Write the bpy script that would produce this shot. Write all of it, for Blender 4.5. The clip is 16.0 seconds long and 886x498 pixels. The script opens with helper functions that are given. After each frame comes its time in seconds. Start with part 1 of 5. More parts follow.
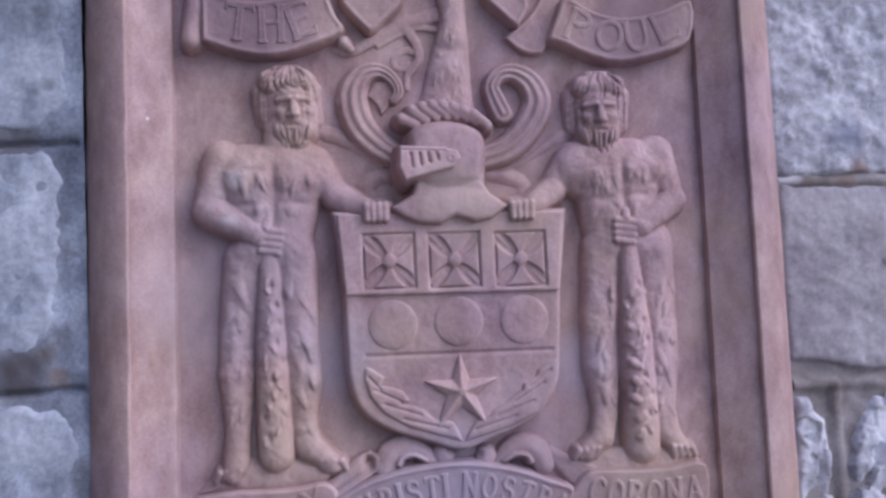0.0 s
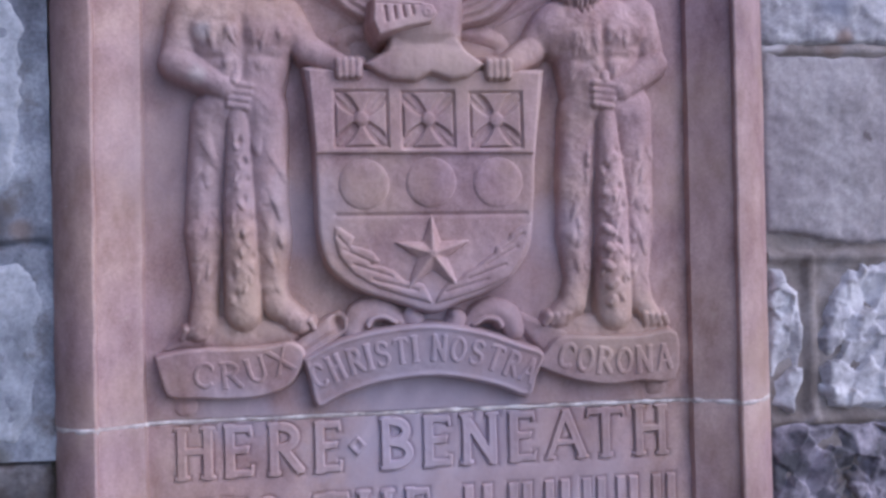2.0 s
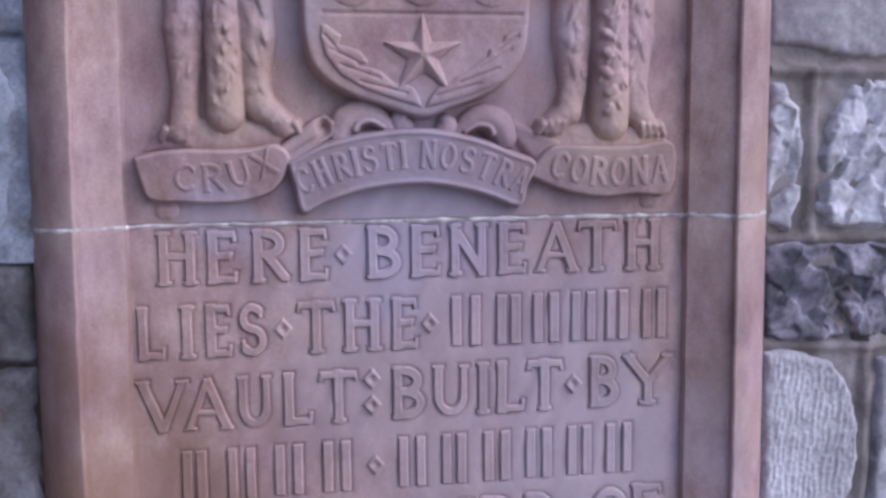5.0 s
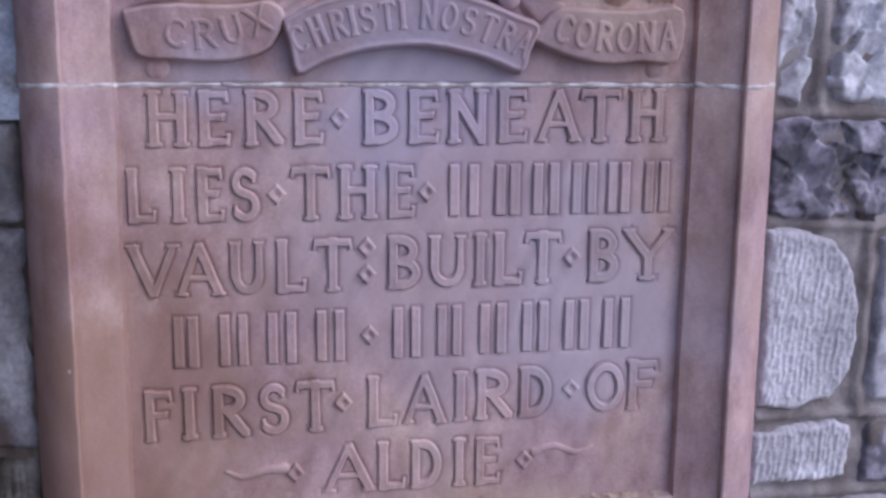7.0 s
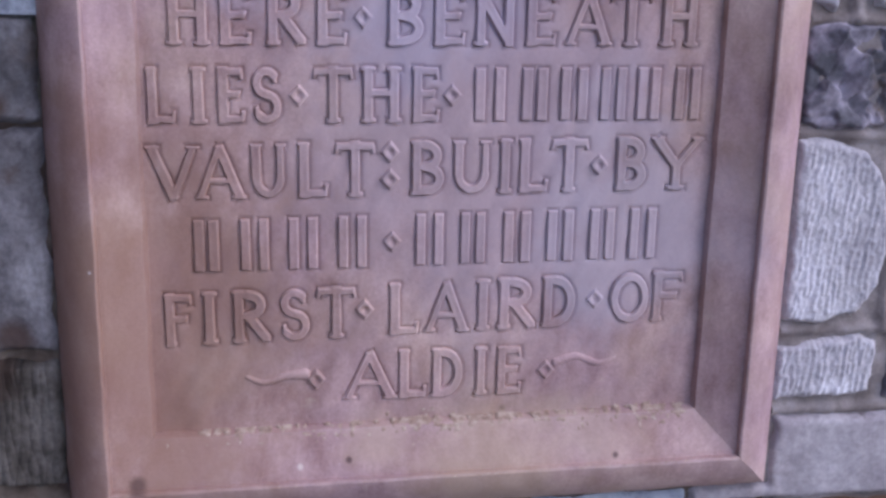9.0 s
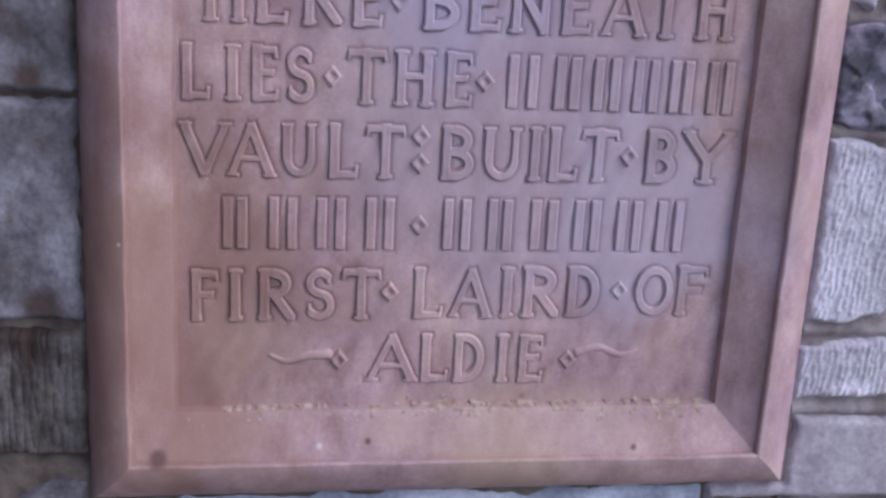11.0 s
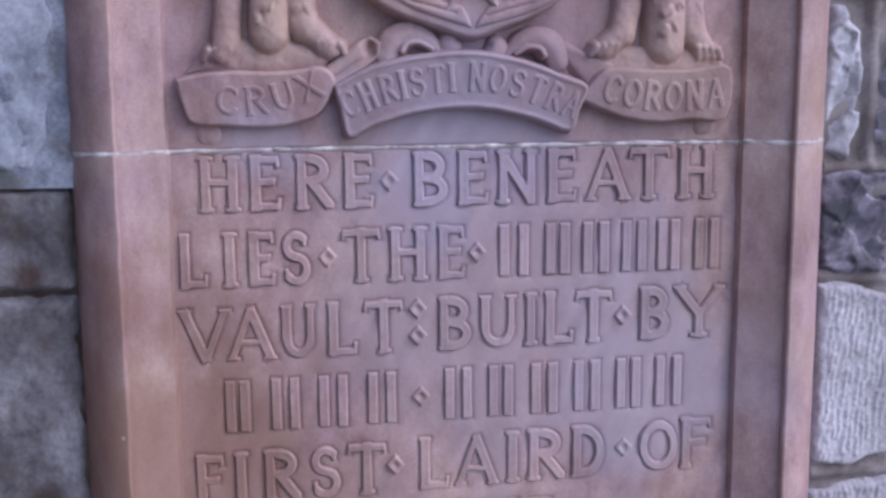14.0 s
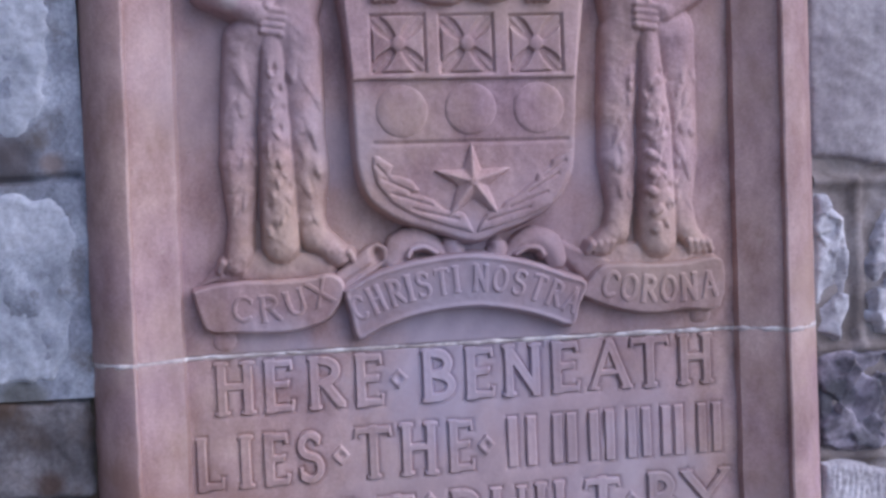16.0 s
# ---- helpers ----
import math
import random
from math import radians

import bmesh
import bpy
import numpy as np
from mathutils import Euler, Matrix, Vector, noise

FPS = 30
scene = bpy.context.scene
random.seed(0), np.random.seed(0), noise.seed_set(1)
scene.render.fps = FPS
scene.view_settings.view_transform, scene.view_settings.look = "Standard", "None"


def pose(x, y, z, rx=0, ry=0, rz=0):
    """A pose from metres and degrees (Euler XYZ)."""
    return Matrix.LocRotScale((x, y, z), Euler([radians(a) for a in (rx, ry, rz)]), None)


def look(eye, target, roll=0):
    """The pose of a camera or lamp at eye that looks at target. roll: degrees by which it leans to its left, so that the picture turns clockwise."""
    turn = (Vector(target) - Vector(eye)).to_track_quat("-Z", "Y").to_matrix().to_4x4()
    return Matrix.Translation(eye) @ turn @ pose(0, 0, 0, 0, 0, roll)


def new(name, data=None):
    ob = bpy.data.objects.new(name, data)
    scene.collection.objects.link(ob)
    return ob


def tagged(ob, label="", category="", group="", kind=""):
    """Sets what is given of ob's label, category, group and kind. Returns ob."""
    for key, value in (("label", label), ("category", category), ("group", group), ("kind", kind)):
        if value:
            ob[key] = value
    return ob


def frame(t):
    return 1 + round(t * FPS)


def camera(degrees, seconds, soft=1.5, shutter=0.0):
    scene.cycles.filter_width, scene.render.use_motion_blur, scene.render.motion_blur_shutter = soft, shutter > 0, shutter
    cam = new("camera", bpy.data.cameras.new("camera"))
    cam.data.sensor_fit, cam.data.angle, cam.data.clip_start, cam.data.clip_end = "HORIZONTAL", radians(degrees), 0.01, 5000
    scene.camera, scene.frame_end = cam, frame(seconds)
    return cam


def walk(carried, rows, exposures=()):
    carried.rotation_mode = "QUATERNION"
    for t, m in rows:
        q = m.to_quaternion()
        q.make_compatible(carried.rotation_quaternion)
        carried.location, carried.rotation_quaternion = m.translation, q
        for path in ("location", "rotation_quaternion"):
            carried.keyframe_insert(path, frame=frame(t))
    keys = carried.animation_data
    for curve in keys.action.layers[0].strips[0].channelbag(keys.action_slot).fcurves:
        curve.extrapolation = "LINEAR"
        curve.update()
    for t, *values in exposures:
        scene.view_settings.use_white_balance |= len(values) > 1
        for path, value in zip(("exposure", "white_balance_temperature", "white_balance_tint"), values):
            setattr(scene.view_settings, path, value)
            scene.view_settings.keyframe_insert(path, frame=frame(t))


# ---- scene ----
cam = camera(44.3, 16.0, soft=3.0)
PATH = [
    (0, (-0.154, -1.555, 1.758), (0.042, 0.429, 1.92), -2.8),
    (0.5, (-0.155, -1.545, 1.751), (0.052, 0.442, 1.861), -2.5),
    (1, (-0.149, -1.541, 1.735), (0.068, 0.446, 1.806), -2.3),
    (1.5, (-0.142, -1.533, 1.71), (0.084, 0.454, 1.749), -1.8),
    (2, (-0.14, -1.523, 1.686), (0.083, 0.465, 1.688), -1.6),
    (2.5, (-0.143, -1.51, 1.668), (0.076, 0.477, 1.625), -1.4),
    (3, (-0.15, -1.515, 1.65), (0.055, 0.474, 1.582), -1.1),
    (3.5, (-0.16, -1.51, 1.636), (0.062, 0.475, 1.533), -1.2),
    (4, (-0.147, -1.5, 1.622), (0.078, 0.482, 1.48), -1.2),
    (6.5, (-0.135, -1.456, 1.543), (0.116, 0.496, 1.188), 0.4),
    (7, (-0.136, -1.452, 1.525), (0.104, 0.496, 1.139), 0.4),
    (7.5, (-0.14, -1.448, 1.516), (0.091, 0.493, 1.092), 0.4),
    (8, (-0.146, -1.441, 1.511), (0.075, 0.492, 1.048), 0.5),
    (8.5, (-0.147, -1.438, 1.5), (0.069, 0.489, 1.009), 0.5),
    (9, (-0.151, -1.432, 1.489), (0.067, 0.488, 0.976), 1.0),
    (11.5, (-0.168, -1.438, 1.477), (0.019, 0.483, 0.951), 3.1),
    (12, (-0.169, -1.436, 1.474), (0.016, 0.486, 0.954), 2.8),
    (12.5, (-0.175, -1.439, 1.473), (0.015, 0.492, 0.988), 1.4),
    (13, (-0.182, -1.432, 1.5), (0.022, 0.512, 1.079), 0.3),
    (13.5, (-0.174, -1.439, 1.525), (0.026, 0.52, 1.173), -0.4),
    (14, (-0.18, -1.441, 1.552), (0.03, 0.523, 1.239), -0.6),
    (14.5, (-0.19, -1.445, 1.57), (0.035, 0.527, 1.323), -0.8),
    (15, (-0.181, -1.461, 1.593), (0.038, 0.519, 1.41), -1.5),
    (15.5, (-0.174, -1.478, 1.625), (0.028, 0.507, 1.487), -2.1),
    (16, (-0.187, -1.487, 1.65), (0.025, 0.5, 1.572), -2.5),
]
walk(cam, [(t, look(eye, target, roll)) for t, eye, target, roll in PATH], [(0.0, 0.71, 5450, 19.0), (16.0, 0.71, 5450, 19.0)])

# ---- world and light ----
world = bpy.data.worlds.new("sky")
scene.world = world
world.use_nodes = True
wn = world.node_tree
sky = wn.nodes.new("ShaderNodeTexSky")
sky.sky_type = "NISHITA"
sky.sun_disc = False
sky.ozone_density = 2.5
sky.sun_elevation, sky.sun_rotation = radians(40), radians(125)
wn.links.new(sky.outputs[0], wn.nodes["Background"].inputs[0])
wn.nodes["Background"].inputs[1].default_value = 0.15
sun = new("sun", bpy.data.lights.new("sun", "SUN"))
sun.data.energy, sun.data.angle, sun.data.color = 1.22, radians(68), (1.0, 0.76, 0.55)
sun.matrix_world = look((3.0, -2.25, 4.7), (0, 0, 1.6))

# ---- materials ----


def material(name, dark, mid, light, scale, rough=0.85, grain=900.0, bump=0.25, spots=None, spot_scale=9.0, spot_edge=(0.6, 0.72), tool=0.0, speckle=0.12, fine_bump=0.12, ramp_at=(0.40, 0.61), tint=None, pale_edges=None, patches=(), spot_detail=8.0, fleck=None, streak=0.0, pits=None):
    """Weathered stone: two scales of colour, fine grain relief, and stains of a second colour."""
    m = bpy.data.materials.new(name)
    m.use_nodes = True
    t = m.node_tree
    link, add = t.links.new, t.nodes.new
    b = t.nodes["Principled BSDF"]
    b.inputs["Roughness"].default_value = rough
    b.inputs["Specular IOR Level"].default_value = 0.25
    co = add("ShaderNodeTexCoord")
    geo = add("ShaderNodeNewGeometry")
    info = add("ShaderNodeObjectInfo")

    def noise_tex(s, detail=5.0, rough_=0.6):
        n = add("ShaderNodeTexNoise")
        n.inputs["Scale"].default_value, n.inputs["Detail"].default_value, n.inputs["Roughness"].default_value = s, detail, rough_
        link(geo.outputs["Position"], n.inputs["Vector"])
        return n

    big = noise_tex(scale, 4.0, 0.54)
    ramp = add("ShaderNodeValToRGB")
    e = ramp.color_ramp.elements
    e[0].position, e[0].color = ramp_at[0], (*dark, 1)
    e[1].position, e[1].color = ramp_at[1], (*light, 1)
    c = ramp.color_ramp.elements.new(0.5)
    c.color = (*mid, 1)
    link(big.outputs[0], ramp.inputs[0])
    fine = noise_tex(grain * 0.28, 3.0, 0.7)
    mix = add("ShaderNodeMix")
    mix.data_type, mix.blend_type = "RGBA", "OVERLAY"
    mix.inputs[0].default_value = speckle
    link(ramp.outputs[0], mix.inputs[6])
    grey = add("ShaderNodeValToRGB")
    grey.color_ramp.elements[0].position, grey.color_ramp.elements[1].position = 0.3, 0.7
    link(fine.outputs[0], grey.inputs[0])
    link(grey.outputs[0], mix.inputs[7])
    out = mix.outputs[2]
    if streak:
        # faint run-off streaks and blotches
        sm = add("ShaderNodeMapping")
        sm.inputs["Scale"].default_value = (20, 20, 11)
        link(geo.outputs["Position"], sm.inputs["Vector"])
        sn = add("ShaderNodeTexNoise")
        sn.inputs["Scale"].default_value, sn.inputs["Detail"].default_value, sn.inputs["Roughness"].default_value = 1.0, 6.0, 0.65
        link(sm.outputs[0], sn.inputs["Vector"])
        tone = add("ShaderNodeValToRGB")
        tone.color_ramp.elements[0].position, tone.color_ramp.elements[1].position = 0.34, 0.66
        link(sn.outputs[0], tone.inputs[0])
        so = add("ShaderNodeMix")
        so.data_type, so.blend_type = "RGBA", "SOFT_LIGHT"
        so.inputs[0].default_value = streak
        link(out, so.inputs[6])
        link(tone.outputs[0], so.inputs[7])
        out = so.outputs[2]
    if spots:
        sp = noise_tex(spot_scale, spot_detail, 0.62)
        edge = add("ShaderNodeMapRange")
        edge.inputs[1].default_value, edge.inputs[2].default_value = spot_edge
        link(sp.outputs[0], edge.inputs[0])
        mx = add("ShaderNodeMix")
        mx.data_type = "RGBA"
        link(edge.outputs[0], mx.inputs[0])
        link(out, mx.inputs[6])
        mx.inputs[7].default_value = (*spots, 1)
        out = mx.outputs[2]
    for colour, size, edges, amount, source in ((tint, 4.5, (0.50, 0.68), 0.45, None), (fleck, 150.0, (0.73, 0.77), 0.8, None), (pits, 105.0, (0.69, 0.75), 0.6, None), (pale_edges, 60.0, (0.510, 0.56), 0.45, "Pointiness")):
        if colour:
            # broad lichen-tan clouds; a paler tone on convex edges, broken up by noise
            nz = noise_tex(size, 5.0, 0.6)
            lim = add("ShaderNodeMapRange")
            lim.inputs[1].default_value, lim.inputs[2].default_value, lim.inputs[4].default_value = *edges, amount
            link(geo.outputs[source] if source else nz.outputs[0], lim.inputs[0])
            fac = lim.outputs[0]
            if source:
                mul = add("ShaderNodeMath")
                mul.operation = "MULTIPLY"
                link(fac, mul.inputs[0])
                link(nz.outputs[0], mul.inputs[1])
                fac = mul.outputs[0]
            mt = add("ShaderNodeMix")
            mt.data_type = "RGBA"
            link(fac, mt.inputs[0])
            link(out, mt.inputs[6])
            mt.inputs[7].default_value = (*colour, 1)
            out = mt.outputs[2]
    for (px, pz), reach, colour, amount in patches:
        # ragged-edged patches: stains, plain tone shifts, and lavender skylight painted into the recesses
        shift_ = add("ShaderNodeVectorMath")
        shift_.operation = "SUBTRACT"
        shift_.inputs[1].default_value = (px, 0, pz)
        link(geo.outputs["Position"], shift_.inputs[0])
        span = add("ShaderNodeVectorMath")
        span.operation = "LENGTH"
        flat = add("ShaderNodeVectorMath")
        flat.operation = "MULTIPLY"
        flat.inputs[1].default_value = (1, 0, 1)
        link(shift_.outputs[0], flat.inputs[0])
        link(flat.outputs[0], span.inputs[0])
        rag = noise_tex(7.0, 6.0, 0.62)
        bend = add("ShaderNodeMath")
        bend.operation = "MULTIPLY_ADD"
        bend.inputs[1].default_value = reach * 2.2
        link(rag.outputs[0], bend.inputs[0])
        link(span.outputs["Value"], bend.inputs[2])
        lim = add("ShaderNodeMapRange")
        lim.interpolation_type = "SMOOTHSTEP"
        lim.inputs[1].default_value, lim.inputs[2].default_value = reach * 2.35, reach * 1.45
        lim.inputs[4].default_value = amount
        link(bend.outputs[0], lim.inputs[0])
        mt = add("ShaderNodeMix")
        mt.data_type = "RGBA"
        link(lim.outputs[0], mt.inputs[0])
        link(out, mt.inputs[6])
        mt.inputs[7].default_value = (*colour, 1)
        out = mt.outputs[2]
    hsv = add("ShaderNodeHueSaturation")
    vary = add("ShaderNodeMapRange")
    vary.inputs[3].default_value, vary.inputs[4].default_value = 0.9, 1.1
    link(info.outputs["Random"], vary.inputs[0])
    link(vary.outputs[0], hsv.inputs["Value"])
    link(out, hsv.inputs["Color"])
    link(hsv.outputs[0], b.inputs["Base Color"])
    mid_n = noise_tex(grain * 0.08, 5.0, 0.65)
    s1 = add("ShaderNodeMath")
    s1.operation = "MULTIPLY_ADD"
    s1.inputs[1].default_value = fine_bump
    link(fine.outputs[0], s1.inputs[0])
    link(mid_n.outputs[0], s1.inputs[2])
    last = s1.outputs[0]
    if tool:
        # chisel strokes: short upright dashes
        mp = add("ShaderNodeMapping")
        mp.inputs["Scale"].default_value = (100, 1, 21)
        link(geo.outputs["Position"], mp.inputs["Vector"])
        vo = add("ShaderNodeTexVoronoi")
        vo.inputs["Scale"].default_value = 1.0
        vo.inputs["Randomness"].default_value = 0.8
        link(mp.outputs[0], vo.inputs["Vector"])
        s2 = add("ShaderNodeMath")
        s2.operation = "MULTIPLY_ADD"
        s2.inputs[1].default_value = -tool
        link(vo.outputs["Distance"], s2.inputs[0])
        link(last, s2.inputs[2])
        last = s2.outputs[0]
    bp = add("ShaderNodeBump")
    bp.inputs["Strength"].default_value, bp.inputs["Distance"].default_value = bump, 0.003
    link(last, bp.inputs["Height"])
    link(bp.outputs[0], b.inputs["Normal"])
    return m


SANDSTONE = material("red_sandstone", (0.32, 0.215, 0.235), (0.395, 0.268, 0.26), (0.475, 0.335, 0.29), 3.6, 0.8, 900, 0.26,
                     (0.52, 0.43, 0.35), 30.0, (0.66, 0.84), ramp_at=(0.33, 0.68), tint=(0.43, 0.315, 0.225), pale_edges=(0.66, 0.54, 0.49), fleck=(0.74, 0.68, 0.65), streak=0.42, pits=(0.19, 0.12, 0.125), speckle=0.14, fine_bump=0.14,
                     patches=(((0.06, 1.26), 0.30, (0.415, 0.335, 0.36), 0.65), ((-0.47, 0.98), 0.34, (0.265, 0.15, 0.10), 0.66), ((-0.409, 0.784), 0.014, (0.10, 0.06, 0.05), 0.75), ((-0.187, 0.802), 0.005, (0.66, 0.58, 0.53), 0.8),
                              ((-0.451, 1.092), 0.003, (0.7, 0.6, 0.55), 0.8), ((-0.408, 2.082), 0.003, (0.75, 0.7, 0.68), 0.9),
                              ((0.02, 1.50), 0.20, (0.36, 0.275, 0.31), 0.5), ((-0.30, 1.86), 0.14, (0.37, 0.30, 0.33), 0.5), ((0.10, 0.78), 0.13, (0.47, 0.36, 0.25), 0.5),
                              # (-0.25, 2.225) and (0.29, 2.195): darker mauve over the upper ribbons
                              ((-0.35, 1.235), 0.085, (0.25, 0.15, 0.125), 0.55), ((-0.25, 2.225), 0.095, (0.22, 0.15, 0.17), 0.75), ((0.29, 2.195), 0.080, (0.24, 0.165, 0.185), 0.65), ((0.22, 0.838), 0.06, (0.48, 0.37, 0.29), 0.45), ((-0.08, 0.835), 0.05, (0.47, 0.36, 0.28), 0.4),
                              # (-0.02, 1.47) to (-0.17, 1.74): lavender skylight of the recesses, put into the colour
                              ((-0.119, 0.809), 0.005, (0.08, 0.05, 0.05), 0.8), ((0.262, 0.807), 0.006, (0.08, 0.05, 0.05), 0.8), ((0.28, 1.14), 0.17, (0.45, 0.39, 0.43), 0.65), ((0.01, 1.955), 0.055, (0.52, 0.40, 0.35), 0.6), ((-0.30, 1.930), 0.018, (0.62, 0.55, 0.54), 0.7), ((-0.29, 1.99), 0.012, (0.60, 0.54, 0.54), 0.6), ((-0.33, 1.56), 0.03, (0.30, 0.21, 0.21), 0.5), ((-0.02, 1.47), 0.15, (0.43, 0.39, 0.47), 0.6), ((-0.27, 1.475), 0.06, (0.43, 0.39, 0.47), 0.5), ((0.19, 1.72), 0.06, (0.46, 0.39, 0.44), 0.5), ((-0.17, 1.74), 0.07, (0.44, 0.38, 0.43), 0.5), ((0.27, 1.58), 0.09, (0.46, 0.34, 0.25), 0.4), ((-0.24, 1.60), 0.08, (0.46, 0.34, 0.25), 0.35)))
STONE_BLUE = material("blue_grey_stone", (0.235, 0.258, 0.302), (0.33, 0.36, 0.412), (0.44, 0.47, 0.522), 5.0, 0.85, 500, 0.3, (0.10, 0.095, 0.09), 4.5, (0.68, 0.76), 0.0, 0.2, 0.25, spot_detail=4.0, streak=0.3, ramp_at=(0.42, 0.59))
STONE_BROWN = material("rusty_brown_stone", (0.12, 0.07, 0.045), (0.20, 0.12, 0.08), (0.30, 0.20, 0.14), 12.0, 0.9, 500, 0.4)
STONE_TOOLED_DARK = material("dark_tooled_stone", (0.036, 0.031, 0.026), (0.07, 0.062, 0.053), (0.13, 0.118, 0.106), 14.0, 0.85, 500, 0.9, (0.05, 0.035, 0.027), 8.0, (0.55, 0.65), 2.4, 0.25, 0.3)
LICHEN = material("ochre_lichen", (0.32, 0.23, 0.175), (0.42, 0.32, 0.25), (0.52, 0.42, 0.335), 90.0, 0.95, 900, 0.6)
STONE_PALE = material("pale_mauve_stone", (0.27, 0.25, 0.28), (0.355, 0.335, 0.365), (0.45, 0.43, 0.46), 6.0, 0.85, 500, 0.3, (0.58, 0.57, 0.59), 8.0, (0.57, 0.66), 0.0, 0.2, 0.25, streak=0.32, ramp_at=(0.40, 0.61))
STONE_GREY = material("mid_grey_blotched_stone", (0.115, 0.108, 0.114), (0.185, 0.176, 0.186), (0.27, 0.26, 0.272), 8.0, 0.85, 500, 0.4, (0.085, 0.06, 0.045), 6.0, (0.60, 0.70), 0.0, 0.25, 0.3, streak=0.3,
                      patches=(((-0.565, 0.985), 0.030, (0.06, 0.038, 0.03), 0.85),))
STONE_LIMED = material("lime_smeared_grey_stone", (0.32, 0.31, 0.335), (0.43, 0.42, 0.45), (0.55, 0.54, 0.565), 9.0, 0.85, 500, 0.4, (0.64, 0.63, 0.65), 22.0, (0.53, 0.66), 0.0, 0.2, 0.3, streak=0.4, ramp_at=(0.36, 0.62),
                       patches=(((0.63, 2.03), 0.035, (0.25, 0.27, 0.35), 0.75), ((0.64, 1.985), 0.020, (0.33, 0.22, 0.17), 0.7)))
STONE_DARK = material("dark_slaty_stone", (0.08, 0.078, 0.09), (0.165, 0.152, 0.18), (0.34, 0.31, 0.355), 22.0, 0.7, 500, 0.6, (0.16, 0.12, 0.09), 9.0, (0.58, 0.68))
STONE_TOOLED = material("pale_tooled_stone", (0.40, 0.38, 0.40), (0.50, 0.48, 0.50), (0.60, 0.58, 0.61), 7.0, 0.85, 500, 0.6, (0.28, 0.23, 0.19), 7.0, (0.63, 0.76), 0.7, 0.25, 0.3)
STONE_MOSSY = material("dark_grey_stained_stone", (0.066, 0.062, 0.066), (0.115, 0.110, 0.117), (0.195, 0.188, 0.198), 11.0, 0.85, 500, 0.5, (0.085, 0.06, 0.045), 6.0, (0.48, 0.65), 0.3, 0.25, 0.3,
                       patches=(((-0.57, 1.297), 0.022, (0.06, 0.035, 0.025), 0.85),))
STONE_SMOOTH = material("smooth_mauve_stone", (0.28, 0.25, 0.265), (0.335, 0.305, 0.315), (0.40, 0.37, 0.38), 7.0, 0.85, 500, 0.2, (0.16, 0.135, 0.14), 26.0, (0.68, 0.72), 0.0, 0.18, 0.2, fleck=(0.62, 0.60, 0.62), streak=0.2, ramp_at=(0.38, 0.62))
MORTAR_BLUE = material("blue_grey_pointing", (0.185, 0.20, 0.24), (0.265, 0.29, 0.34), (0.34, 0.37, 0.42), 9.0, 0.9, 600, 0.5, (0.13, 0.12, 0.12), 14.0, (0.56, 0.70), 0.0, 0.25, 0.4, streak=0.35,
                       patches=(((-0.60, 1.735), 0.050, (0.085, 0.075, 0.08), 0.85), ((-0.545, 1.728), 0.020, (0.22, 0.17, 0.15), 0.7), ((-0.60, 1.415), 0.035, (0.07, 0.07, 0.06), 0.8),
                                ((-0.60, 2.075), 0.045, (0.09, 0.08, 0.085), 0.7)))
MORTAR_BROWN = material("dark_brown_mortar", (0.055, 0.04, 0.033), (0.10, 0.078, 0.062), (0.16, 0.13, 0.105), 18.0, 0.95, 700, 0.6, (0.07, 0.065, 0.05), 9.0, (0.5, 0.65))
MORTAR = material("grey_brown_mortar", (0.17, 0.145, 0.135), (0.245, 0.212, 0.20), (0.33, 0.295, 0.285), 16.0, 0.95, 700, 0.6, (0.11, 0.095, 0.09), 8.0, (0.55, 0.7),
                  patches=(((0.530, 1.978), 0.022, (0.58, 0.56, 0.58), 0.8), ((0.525, 2.08), 0.025, (0.55, 0.53, 0.55), 0.7), ((0.62, 1.968), 0.025, (0.17, 0.11, 0.08), 0.6)))
LIME = material("pale_lime_joint", (0.44, 0.39, 0.38), (0.56, 0.51, 0.50), (0.74, 0.70, 0.68), 40.0, 0.9, 900, 0.5)
EARTH = material("bounce_tone_ground", (0.14, 0.13, 0.115), (0.20, 0.185, 0.165), (0.26, 0.24, 0.22), 3.0, 0.95, 200, 0.6)

# ---- relief carving ----


def lattice(ix, iz, seed):
    v = np.sin(ix * 127.1 + iz * 311.7 + seed * 74.7) * 43758.5453
    return v - np.floor(v)


def value_noise(x, z, size, seed=0):
    x, z = x / size + 100, z / size + 100
    ix, iz = np.floor(x), np.floor(z)
    fx, fz = x - ix, z - iz
    fx, fz = fx * fx * (3 - 2 * fx), fz * fz * (3 - 2 * fz)
    a, b = lattice(ix, iz, seed), lattice(ix + 1, iz, seed)
    c, d = lattice(ix, iz + 1, seed), lattice(ix + 1, iz + 1, seed)
    return (a + (b - a) * fx) * (1 - fz) + (c + (d - c) * fx) * fz - 0.5


def smooth_path(points, n=6):
    """A Catmull-Rom line through a few control points."""
    p = [np.array(q, float) for q in points]
    p = [2 * p[0] - p[1]] + p + [2 * p[-1] - p[-2]]
    out = []
    for i in range(1, len(p) - 2):
        for k in range(n):
            t = k / n
            out.append(0.5 * (2 * p[i] + (p[i + 1] - p[i - 1]) * t + (2 * p[i - 1] - 5 * p[i] + 4 * p[i + 1] - p[i + 2]) * t * t
                              + (3 * p[i] - p[i - 1] - 3 * p[i + 1] + p[i + 2]) * t ** 3))
    out.append(p[-2])
    return out


